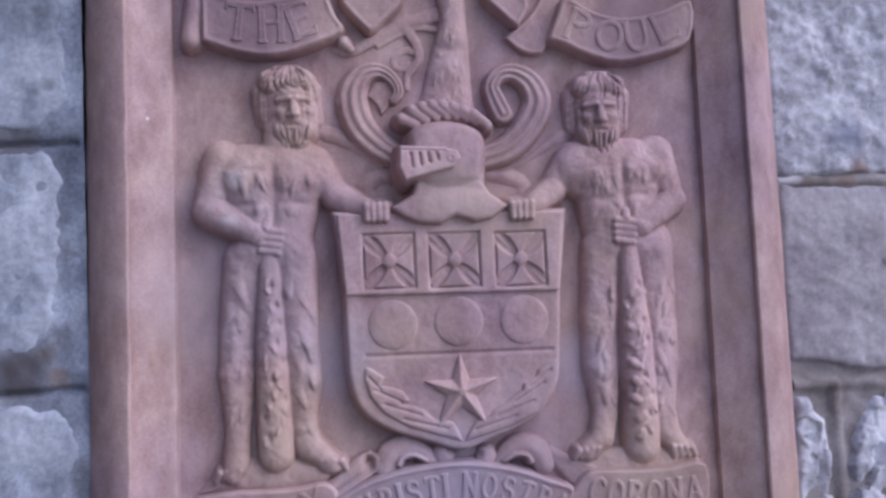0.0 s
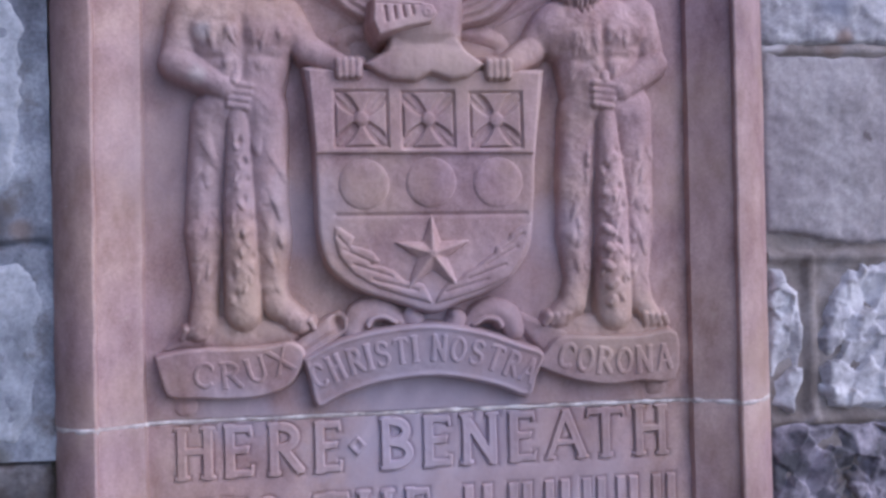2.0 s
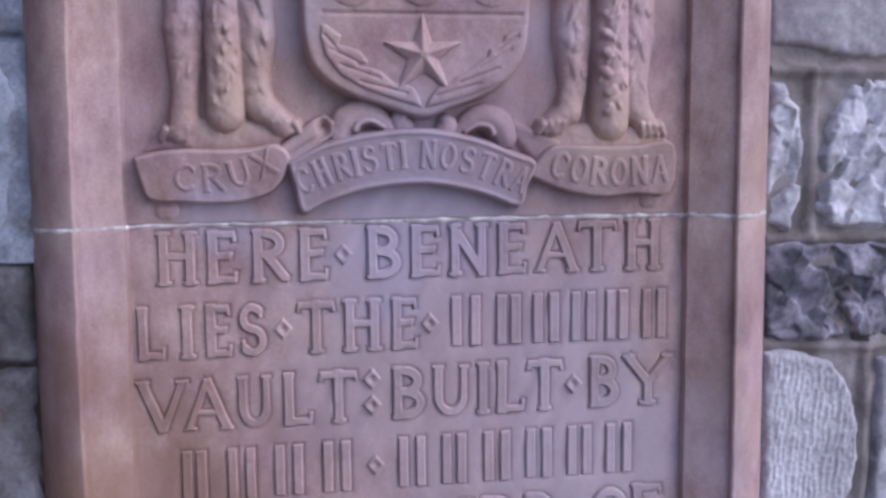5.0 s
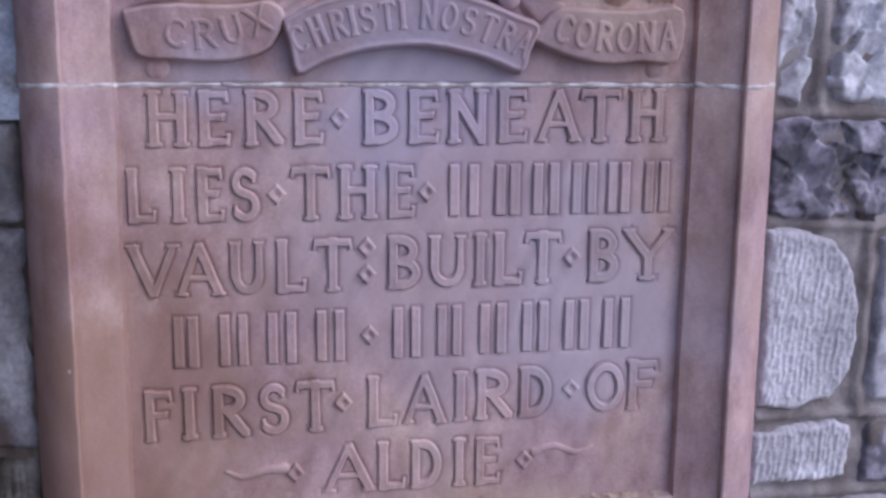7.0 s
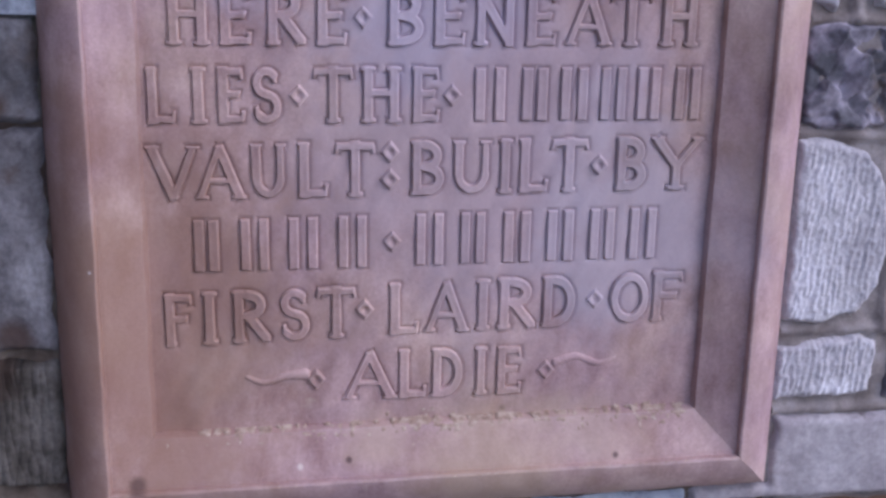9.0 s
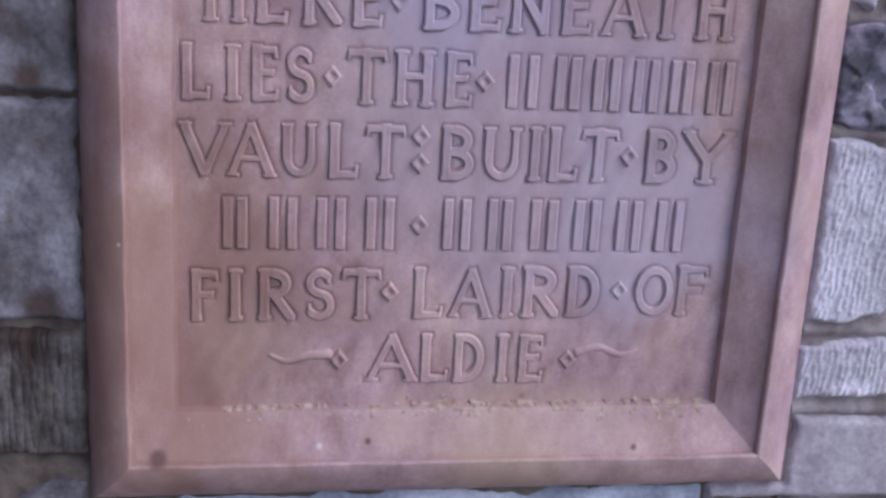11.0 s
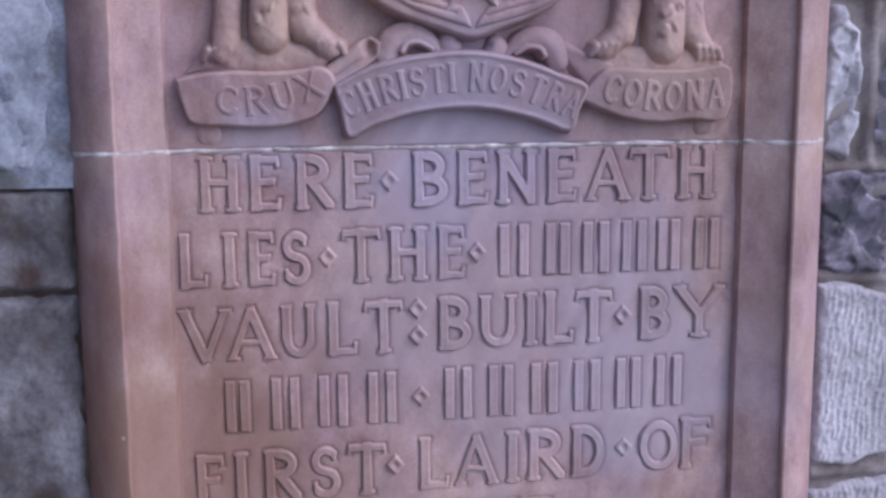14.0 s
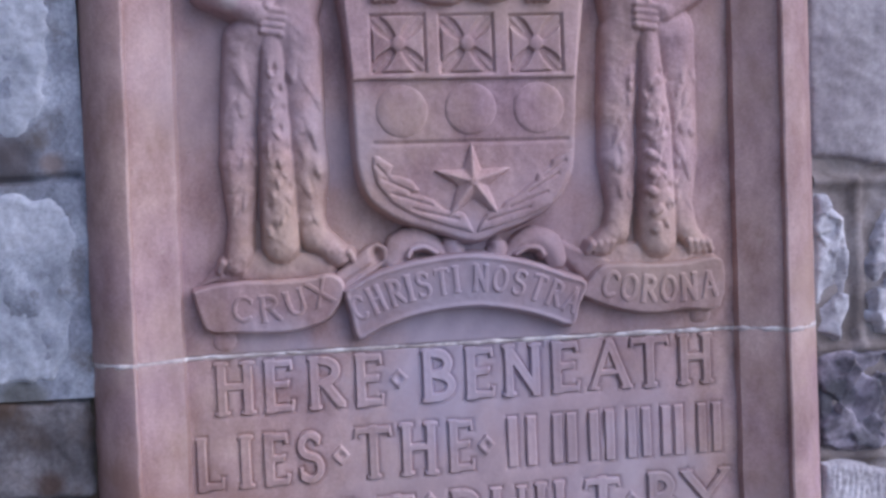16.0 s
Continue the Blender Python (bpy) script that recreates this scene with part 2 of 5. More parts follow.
class Relief:
    """A carved surface: heights over a fine grid in the x-z plane, standing proud of the ground at y = ground."""

    def __init__(self, x0, x1, z0, z1, step=0.002, ground=0.014):
        self.nx, self.nz = int((x1 - x0) / step) + 1, int((z1 - z0) / step) + 1
        self.x, self.z = np.meshgrid(x0 + step * np.arange(self.nx), z0 + step * np.arange(self.nz))
        self.h = np.full(self.x.shape, -0.2)
        self.ground = ground

    def join(self, h, soft=0.006):
        d = np.clip(0.5 + 0.5 * (self.h - h) / soft, 0, 1)
        self.h = h + (self.h - h) * d + soft * d * (1 - d)

    def segment(self, ax, az, bx, bz):
        dx, dz = bx - ax, bz - az
        t = np.clip(((self.x - ax) * dx + (self.z - az) * dz) / (dx * dx + dz * dz + 1e-12), 0, 1)
        return np.hypot(self.x - ax - t * dx, self.z - az - t * dz), t

    def limb(self, ax, az, ra, bx, bz, rb, ca=0.015, cb=None, k=0.85, soft=0.006, steep=4.0):
        """A rounded tapered bar between two points; ca, cb: the heights at which its sides begin."""
        cb = ca if cb is None else cb
        d, t = self.segment(ax, az, bx, bz)
        r, c = ra + (rb - ra) * t, ca + (cb - ca) * t
        self.join(np.where(d < r, c + k * np.sqrt(np.maximum(r * r - d * d, 0)), c - steep * (d - r)), soft)
        return self

    def strand(self, points, r0, r1, c=0.01, k=0.8, soft=0.003, n=6):
        p = smooth_path(points, n)
        m = len(p) - 1
        for i in range(m):
            ra, rb = r0 + (r1 - r0) * i / m, r0 + (r1 - r0) * (i + 1) / m
            self.limb(p[i][0], p[i][1], ra, p[i + 1][0], p[i + 1][1], rb, c, c, k, soft)
        return self

    def ribbed(self, points, radii, c, k, flutes, amp, n=7, soft=0.0012):
        """A broad leaf along a curve, with flutes that run lengthwise."""
        p = smooth_path(points, n)
        at_ = np.linspace(0, 1, len(radii))
        best = np.full(self.x.shape, 9.0)
        off, rad = np.zeros(self.x.shape), np.full(self.x.shape, 0.001)
        m = len(p) - 1
        for i in range(m):
            (ax, az), (bx, bz) = p[i], p[i + 1]
            d, t = self.segment(ax, az, bx, bz)
            side = np.sign((bx - ax) * (self.z - az) - (bz - az) * (self.x - ax))
            rr = np.interp((i + t) / m, at_, radii)
            near = d - rr < best
            best = np.where(near, d - rr, best)
            off, rad = np.where(near, d * side, off), np.where(near, rr, rad)
        u = np.clip(off / rad, -1, 1)
        h = c + k * rad * np.sqrt(np.maximum(1 - u * u, 0)) - amp * (0.5 + 0.5 * np.cos(2 * np.pi * (u * 0.5 + 0.5) * flutes)) * (np.abs(u) < 0.98)
        self.join(np.where(best < 0, h, c - 5.0 * best - amp), soft)
        return self

    def outline(self, pts):
        """Signed distance to a closed polygon, inside negative."""
        best, inside = np.full(self.x.shape, 9.0), np.zeros(self.x.shape, bool)
        for (ax, az), (bx, bz) in zip(pts, pts[1:] + pts[:1]):
            best = np.minimum(best, self.segment(ax, az, bx, bz)[0])
            if az != bz:
                inside ^= ((az > self.z) != (bz > self.z)) & (self.x < (bx - ax) * (self.z - az) / (bz - az) + ax)
        return np.where(inside, -best, best)

    def plate(self, pts, top, round_=0.004, soft=0.002, steep=5.0, wobble=0.0, seed=3):
        d = self.outline(pts)
        if wobble:
            d = d + wobble * (value_noise(self.x, self.z, 0.03, seed) + 0.6 * value_noise(self.x, self.z, 0.012, seed + 1))
        e = np.clip((round_ + d) / round_, 0, 1)
        h = top - round_ * (1 - np.sqrt(np.maximum(1 - e * e, 0))) - steep * np.maximum(d, 0)
        self.join(h, soft)
        return self

    def tuft(self, x, z, length, width, amp, lean=0.0):
        """A carved lock of hair: it swells downwards and ends in a rounded tip."""
        c, s = math.cos(lean), math.sin(lean)
        u, v = (self.x - x) * c + (self.z - z) * s, -(self.x - x) * s + (self.z - z) * c
        t = -v / length
        w = width * np.sqrt(np.clip(1.15 - t, 0.02, 1))
        prof = np.clip(t, 0, 1) ** 0.7 * np.clip(1 - (u / w) ** 2, 0, 1) ** 0.7 * np.clip((1.15 - t) / 0.35, 0, 1)
        self.h = self.h + np.where(t > 0, amp * prof, 0) * (self.h > 0.004)
        return self

    def dent(self, x, z, rx, rz, depth):
        self.h = self.h - depth * np.exp(-((self.x - x) / rx) ** 2 - ((self.z - z) / rz) ** 2)
        return self

    def groove(self, ax, az, bx, bz, width, depth):
        d, t = self.segment(ax, az, bx, bz)
        self.h = self.h - depth * np.exp(-(d / width) ** 2)
        return self

    def rough(self, amp, size, seed=0):
        self.h = self.h + amp * value_noise(self.x, self.z, size, seed) + 0.5 * amp * value_noise(self.x, self.z, size / 2.3, seed + 9)
        return self

    def mesh(self, name, floor=-0.006):
        h = np.maximum(self.h, floor)
        keep = self.h > floor
        cell = keep[:-1, :-1] | keep[1:, :-1] | keep[:-1, 1:] | keep[1:, 1:]
        jz, jx = np.nonzero(cell)
        a = jz * self.nx + jx
        quads = np.stack([a, a + 1, a + self.nx + 1, a + self.nx], 1)
        used, inv = np.unique(quads, return_inverse=True)
        verts = np.stack([self.x.ravel()[used], self.ground - h.ravel()[used], self.z.ravel()[used]], 1)
        me = bpy.data.meshes.new(name)
        me.from_pydata(verts.tolist(), [], inv.reshape(-1, 4).tolist())
        me.polygons.foreach_set("use_smooth", np.ones(len(me.polygons), bool))
        me.update()
        return me


def put(name, me, mat, parent=None, label="", at=None):
    ob = new(name, me)
    if not me.materials:
        me.materials.append(mat)
    if at is not None:
        ob.matrix_basis = at
    if parent is not None:
        ob.parent = parent
        base = parent
        inverse = Matrix.Identity(4)
        while base is not None:
            if base.type == "EMPTY":
                inverse = base.matrix_basis.inverted()
            base = base.parent
        ob.matrix_parent_inverse = inverse if parent.type == "EMPTY" else parent.matrix_basis.inverted()
    if label:
        ob["label"] = label
    return ob


def part(name, bm, mat, parent=None, label=""):
    me = bpy.data.meshes.new(name)
    bm.to_mesh(me)
    bm.free()
    return put(name, me, mat, parent, label)


def boxes(bounds, bevel=0.0):
    bm = bmesh.new()
    for x0, x1, y0, y1, z0, z1 in bounds:
        m = Matrix.LocRotScale(((x0 + x1) / 2, (y0 + y1) / 2, (z0 + z1) / 2), None, (x1 - x0, y1 - y0, z1 - z0))
        bmesh.ops.create_cube(bm, size=1, matrix=m)
    if bevel:
        bmesh.ops.bevel(bm, geom=bm.edges[:], offset=bevel, segments=2, affect="EDGES")
    return bm


# ---- ground and wall ----
# out of view; its tone is picked for the light it bounces up
ground = part("ground", boxes([(-60, 60, -60, 12, -0.3, 0.0)]), EARTH)
tagged(ground, "flat unseen ground before the rubble wall, toned to bounce light", "ground", kind="structure")
LEFT, RIGHT, BOTTOM, TOP = -0.515, 0.513, 0.715, 2.437
wall = part("wall_front", boxes([(-4, LEFT, 0.04, 0.6, 0, 3.6), (RIGHT, 4, 0.04, 0.6, 0, 3.6), (LEFT, RIGHT, 0.04, 0.6, 0, BOTTOM),
                                 (LEFT, RIGHT, 0.04, 0.6, TOP, 3.6), (LEFT, RIGHT, 0.12, 0.6, BOTTOM, TOP)]), MORTAR)
tagged(wall, "old rubble wall of grey stones in brown mortar", "wall", kind="structure")

# added out of view to cut off skylight from the left
light_blocker = part("wall_side", boxes([(-2.3, -1.8, -7.0, 0.04, 0, 6.4)]), STONE_MOSSY)
tagged(light_blocker, "added unseen wall that blocks light from the left", "wall", kind="structure")


def mortar_bed(x0, x1, z0, z1, seed, ridges, depth=0.018, mat=MORTAR, joints=(), step=0.005):
    r = Relief(x0, x1, z0, z1, step, 0.04)
    r.h = depth + 0.010 * value_noise(r.x, r.z, 0.06, seed) + 0.006 * value_noise(r.x, r.z, 0.02, seed + 1)
    for ax, az, bx, bz in ridges:
        d, t = r.segment(ax, az, bx, bz)
        r.h = r.h + 0.008 * np.exp(-(d / 0.008) ** 4)
    for ax, az, bx, bz in joints:
        # a struck joint: a narrow sunk line
        d, t = r.segment(ax, az, bx, bz)
        r.h = r.h - 0.012 * np.exp(-((d + 0.003 * value_noise(r.x, r.z, 0.02, seed + 5)) / 0.0045) ** 2)
    return put("mortar_bed", r.mesh("mortar_bed"), mat, wall)


mortar_bed(RIGHT, 1.10, 0.42, 2.60, 5, [(0.5, 1.966, 1.1, 1.964), (0.5, 1.662, 1.1, 1.655), (0.579, 1.66, 0.579, 1.42), (0.5, 1.420, 1.1, 1.420),
                                        (0.5, 1.262, 1.1, 1.25), (0.5, 0.972, 1.1, 0.972), (0.5, 0.845, 1.1, 0.85), (0.672, 1.25, 0.672, 0.972)])
mortar_bed(-1.10, LEFT + 0.012, 0.42, 1.414, 8, [], 0.014, MORTAR_BROWN)
mortar_bed(-1.10, LEFT + 0.012, 1.414, 2.60, 9, [], 0.027, MORTAR_BLUE, [(-1.1, 1.692, LEFT, 1.711), (-1.1, 2.056, LEFT, 2.058)], 0.003)
mortar_bed(LEFT, RIGHT, 0.42, 0.738, 11, [], 0.018, MORTAR_BROWN)


def stone(pts, mat, proud, seed, edge=0.008, wobble=0.006, rough=0.006, size=0.05, facets=0.0, step=0.004, label="", strokes=0):
    xs, zs = [p[0] for p in pts], [p[1] for p in pts]
    r = Relief(min(xs) - 0.015, max(xs) + 0.015, min(zs) - 0.015, max(zs) + 0.015, step, 0.04)
    r.plate(pts, proud, edge, 0.001, 1.6, wobble, seed)
    r.rough(rough, size, seed)
    r.rough(rough * 0.35, size / 5, seed + 4)
    if facets:
        # broken faces: flat chips, each tilted its own way
        chip = random.Random(seed + 50)
        best, tilt = np.full(r.x.shape, 9.0), np.zeros(r.x.shape)
        wx, wz = r.x + 0.012 * value_noise(r.x, r.z, 0.02, seed + 21), r.z + 0.012 * value_noise(r.x, r.z, 0.02, seed + 22)
        for k in range(int((max(xs) - min(xs)) * (max(zs) - min(zs)) / 0.0009) + 4):
            cx, cz = chip.uniform(min(xs), max(xs)), chip.uniform(min(zs), max(zs))
            gx, gz, up = chip.uniform(-0.5, 0.5), chip.uniform(-0.5, 0.5), chip.uniform(-1, 1)
            d = np.hypot(wx - cx, (wz - cz) * 0.75)
            near = d < best
            best, tilt = np.where(near, d, best), np.where(near, facets * up + gx * (wx - cx) + gz * (wz - cz), tilt)
        r.h = r.h + tilt
    rnd = random.Random(seed)
    row = max(zs) - 0.006
    while strokes and row > min(zs):
        # rows of short upright chisel dashes
        x = min(xs) + rnd.uniform(0, 0.008)
        while x < max(xs):
            z, length, lean = row + rnd.uniform(-0.005, 0.005), rnd.uniform(0.007, 0.013), rnd.uniform(0.0, 0.18)
            if rnd.random() < strokes:
                d, t = r.segment(x - lean * length, z - length, x + lean * length, z + length)
                r.h = r.h + rnd.uniform(0.0008, 0.0024) * np.exp(-(d / 0.0027) ** 2)
            x += rnd.uniform(0.007, 0.012)
        row -= 0.021
    return put("stone", r.mesh("stone", 0.004), mat, wall, label)


# ---- memorial plaque: slabs, moulded frame ----
plaque = new("memorial_plaque")
plaque.location = (0, 0.02, BOTTOM)
tagged(plaque, "carved red sandstone memorial plaque with coat of arms, set in wall", "plaque")
JOINT = 1.460
GROUND = 0.014


def stroke_reach(r, ax, az, bx, bz, half):
    """Distance from a letter's stroke: bars are cut off square, the pieces of an arc (half below zero) run on into each other."""
    if half < 0:
        return r.segment(ax, az, bx, bz)[0] + half
    run = math.hypot(bx - ax, bz - az) + 1e-9
    ux, uz = (bx - ax) / run, (bz - az) / run
    u = (r.x - ax) * ux + (r.z - az) * uz - run / 2
    v = (r.z - az) * ux - (r.x - ax) * uz
    return np.maximum(np.abs(v) - half, np.abs(u) - run / 2 - min(half * 0.35, 0.003))


def slab(name, x0, x1, z0, z1, face, seed, label, carved=(), step=0.004):
    r = Relief(x0, x1, z0, z1, step, face)
    cut = np.full(r.x.shape, 9.0)
    along_, across = (r.x * 0.55 + r.z * 0.83) / 4.0, r.x * 0.83 - r.z * 0.55
    r.h = 0.0042 * value_noise(across, along_, 0.018, seed + 5) + 0.0015 * value_noise(r.x, r.z, 0.12, seed) + 0.0012 * value_noise(r.x, r.z, 0.03, seed + 1)
    for ch, lx, lz, wide, tall in carved:
        # the ground is cut away round each raised letter
        i0, i1 = max(0, int((lx - 0.03 - x0) / step)), int((lx + wide + 0.03 - x0) / step)
        j0, j1 = max(0, int((lz - 0.03 - z0) / step)), int((lz + tall + 0.03 - z0) / step)
        w = Relief(0, 0, 0, 0, 1.0)
        w.x, w.z = r.x[j0:j1, i0:i1], r.z[j0:j1, i0:i1]
        d = np.full(w.x.shape, 9.0)
        for ax, az, bx, bz, half in glyph_strokes(ch):
            if ch == "I":
                ax, bx = 0.5 + (ax - 0.5) * 0.8 * tall / wide, 0.5 + (bx - 0.5) * 0.8 * tall / wide
            d = np.minimum(d, stroke_reach(w, lx + ax * wide, lz + az * tall, lx + bx * wide, lz + bz * tall, half * tall * 0.86))
        cut[j0:j1, i0:i1] = np.minimum(cut[j0:j1, i0:i1], d)
    r.h = r.h - 0.0024 * np.exp(-(np.maximum(cut, 0) / 0.0026) ** 2) - 0.0012 * np.exp(-np.maximum(cut, 0) / 0.008)
    me = r.mesh(name, -0.05)
    bm = bmesh.new()
    bm.from_mesh(me)
    bpy.data.meshes.remove(me)
    rim = [e for e in bm.edges if e.is_boundary]
    ext = bmesh.ops.extrude_edge_only(bm, edges=rim)
    for v in (g for g in ext["geom"] if isinstance(g, bmesh.types.BMVert)):
        v.co.y = 0.115
    for f in bm.faces:
        f.smooth = abs(f.normal.y) > 0.7
    return part(name, bm, SANDSTONE, plaque, label)


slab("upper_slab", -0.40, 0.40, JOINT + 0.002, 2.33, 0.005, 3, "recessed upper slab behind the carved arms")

# distance outwards from the inner edge, and depth, of the frame's moulding
PROFILE = [(-0.004, 0.020), (0.0, -0.0050), (0.001, -0.0090), (0.010, -0.0140), (0.020, -0.0195), (0.030, -0.0250), (0.040, -0.0302), (0.049, -0.0348), (0.0525, -0.0364),
           (0.0550, -0.0370), (0.0560, -0.0460), (0.0585, -0.0478), (0.0620, -0.0472), (0.072, -0.0436), (0.084, -0.0368), (0.096, -0.0268), (0.107, -0.0138), (0.1165, 0.0015), (0.1245, 0.0185),
           (0.126, 0.05)]



def moulding(a, b, da, db, name, seed):
    """A length of frame from inner corner a to b; da, db: how each end runs out with the distance outwards."""
    a, b = np.array(a), np.array(b)
    n = max(2, int(np.linalg.norm(b - a) / 0.02))
    verts, faces = [], []
    m = len(PROFILE)
    for i in range(n + 1):
        for j, (u, y) in enumerate(PROFILE):
            p = (a + np.array(da) * u) * (1 - i / n) + (b + np.array(db) * u) * (i / n)
            w = 0.0022 * float(value_noise(np.array(p[0] + p[1] * 1.7), np.array(p[1] - p[0] + j * 0.004), 0.06, seed)) * (0 < j < m - 1)
            verts.append((p[0] + w, y + w, p[1] + w * 0.5))
    for i in range(n):
        for j in range(m - 1):
            q = i * m + j
            faces.append((q, q + 1, q + m + 1, q + m))
    faces.append(tuple(range(m)))
    faces.append(tuple(n * m + j for j in reversed(range(m))))
    me = bpy.data.meshes.new(name)
    me.from_pydata(verts, [], faces)
    me.polygons.foreach_set("use_smooth", np.ones(len(me.polygons), bool))
    me.update()
    bm = bmesh.new()
    bm.from_mesh(me)
    bmesh.ops.recalc_face_normals(bm, faces=bm.faces[:])
    for e in bm.edges:
        e.smooth = len(e.link_faces) == 2 and e.calc_face_angle(0) < radians(38)
    bm.to_mesh(me)
    bm.free()
    return put("moulding", me, SANDSTONE, plaque)


IL, IR = -0.388, 0.385
moulding((IL, 0.842), (IL + 0.004, JOINT - 0.002), (-1, -1.18), (-1, 0), "moulding", 1)
moulding((IL + 0.004, JOINT + 0.002), (IL + 0.016, 2.31), (-1, 0), (-1, 1), "moulding", 2)
moulding((IR - 0.002, 0.864), (IR, JOINT - 0.002), (1.04, -1.09), (1.02, 0), "moulding", 3)
moulding((IR, JOINT + 0.002), (IR + 0.006, 2.31), (1.02, 0), (1, 1), "moulding", 4)
moulding((IL, 0.842), (IR - 0.002, 0.864), (-1, -1.18), (1.04, -1.09), "sill", 5)
# unseen top length, set low so that it shades the upper ribbons
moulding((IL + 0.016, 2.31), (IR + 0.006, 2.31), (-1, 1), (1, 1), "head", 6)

# pale pointing in the joint between the two slabs
r = Relief(-0.512, 0.512, JOINT - 0.006, JOINT + 0.007, 0.002, 0.0)
ax = np.where(r.x < 0, -r.x, 0.384 + (r.x - 0.385) / 1.02)
side = np.interp(ax, [0, 0.383] + [0.384 + u for u, y in PROFILE[1:]], [-0.004, -0.004] + [-y for u, y in PROFILE[1:]])
r.h = side + 0.001 - ((r.z - JOINT) / np.where(ax > 0.38, 0.0045, 0.0032)) ** 2 * 0.003 - 0.0008 + 0.005 * value_noise(r.x, r.z, 0.014, 4) + 0.002 * value_noise(r.x, r.z, 0.005, 5)
put("pointing", r.mesh("pointing", -0.1), LIME, plaque, "crumbling pale lime joint between the slabs")

# ---- letters ----


def glyph_strokes(ch):
    """Strokes of a roman capital in a unit box: bars (x, z, x, z, half width) and arcs (centre, radii, from, to, half width)."""
    T, t = 0.105, 0.075
    bars, arcs = [], []

    def stem(x, z0=0.0, z1=1.0, foot=True, head=True):
        bars.append((x, z0, x, z1, T))
        if foot:
            bars.append((x - 0.16, z0 + 0.02, x + 0.16, z0 + 0.02, 0.04))
        if head:
            bars.append((x - 0.16, z1 - 0.02, x + 0.16, z1 - 0.02, 0.04))

    def arm(x0, x1, z, tip=0.0):
        bars.append((x0, z, x1, z, t))
        if tip:
            bars.append((x1, z, x1 + 0.02, z + tip, 0.04))

    if ch == "H":
        stem(0.2), stem(0.8), arm(0.2, 0.8, 0.54)
    elif ch == "E":
        stem(0.22), arm(0.22, 0.85, 0.94, -0.14), arm(0.22, 0.74, 0.52, 0.06), arm(0.22, 0.88, 0.06, 0.14)
    elif ch == "F":
        stem(0.22), arm(0.22, 0.88, 0.94, -0.14), arm(0.22, 0.74, 0.52, 0.06)
    elif ch == "L":
        stem(0.22), arm(0.22, 0.88, 0.06, 0.16)
    elif ch == "I":
        stem(0.5)
    elif ch == "T":
        stem(0.5, head=False), arm(0.08, 0.92, 0.94, -0.13), bars.append((0.08, 0.94, 0.06, 0.81, 0.04))
    elif ch == "N":
        stem(0.17), stem(0.85, foot=False), bars.append((0.14, 0.95, 0.85, 0.05, T))
    elif ch == "A":
        bars.extend([(0.5, 0.97, 0.12, 0.03, t), (0.5, 0.97, 0.88, 0.03, T), (0.25, 0.34, 0.76, 0.34, 0.06)])
        bars.extend([(0.02, 0.02, 0.26, 0.02, 0.03), (0.74, 0.02, 1.0, 0.02, 0.03)])
    elif ch == "V":
        bars.extend([(0.12, 0.97, 0.5, 0.03, T), (0.88, 0.97, 0.5, 0.03, t), (0.0, 0.98, 0.26, 0.98, 0.03), (0.76, 0.98, 1.0, 0.98, 0.03)])
    elif ch == "Y":
        stem(0.5, 0, 0.5, head=False)
        bars.extend([(0.1, 0.97, 0.5, 0.45, T), (0.9, 0.97, 0.5, 0.45, t), (0.0, 0.98, 0.24, 0.98, 0.03), (0.78, 0.98, 1.0, 0.98, 0.03)])
    elif ch == "X":
        bars.extend([(0.12, 0.97, 0.88, 0.03, T), (0.88, 0.97, 0.12, 0.03, t), (0.0, 0.98, 0.26, 0.98, 0.03), (0.74, 0.98, 1.0, 0.98, 0.03),
                     (0.0, 0.02, 0.26, 0.02, 0.03), (0.74, 0.02, 1.0, 0.02, 0.03)])
    elif ch in "BPR":
        stem(0.2)
        arcs.append((0.42, 0.73, 0.36, 0.21, -90, 90, T))
        bars.extend([(0.2, 0.94, 0.42, 0.94, 0.06), (0.2, 0.52, 0.42, 0.52, 0.06)])
        if ch == "B":
            arcs.append((0.42, 0.29, 0.43, 0.23, -90, 90, T))
            bars.append((0.2, 0.06, 0.42, 0.06, 0.06))
        if ch == "R":
            bars.extend([(0.46, 0.5, 0.9, 0.06, T), (0.86, 0.04, 1.0, 0.03, 0.035)])
    elif ch == "D":
        stem(0.2)
        arcs.append((0.4, 0.5, 0.48, 0.44, -90, 90, T))
        bars.extend([(0.2, 0.94, 0.42, 0.94, 0.06), (0.2, 0.06, 0.42, 0.06, 0.06)])
    elif ch == "O":
        arcs.append((0.5, 0.5, 0.4, 0.43, 0, 360, 0.095))
    elif ch == "C":
        arcs.append((0.54, 0.5, 0.42, 0.43, 50, 310, 0.095))
        bars.extend([(0.82, 0.83, 0.86, 0.7, 0.05)])
    elif ch == "U":
        bars.extend([(0.2, 0.35, 0.2, 0.96, T), (0.82, 0.35, 0.82, 0.96, t), (0.06, 0.98, 0.34, 0.98, 0.03), (0.7, 0.98, 0.95, 0.98, 0.03)])
        arcs.append((0.51, 0.37, 0.31, 0.3, 180, 360, 0.09))
    elif ch == "S":
        arcs.extend([(0.5, 0.73, 0.33, 0.21, 40, 270, 0.09), (0.5, 0.28, 0.36, 0.23, -140, 90, 0.09)])
        bars.extend([(0.76, 0.88, 0.8, 0.74, 0.045), (0.2, 0.12, 0.16, 0.28, 0.045)])
    elif ch == "|":
        bars.extend([(0.22, 0.03, 0.22, 0.97, 0.11), (0.66, 0.03, 0.66, 0.97, 0.11)])
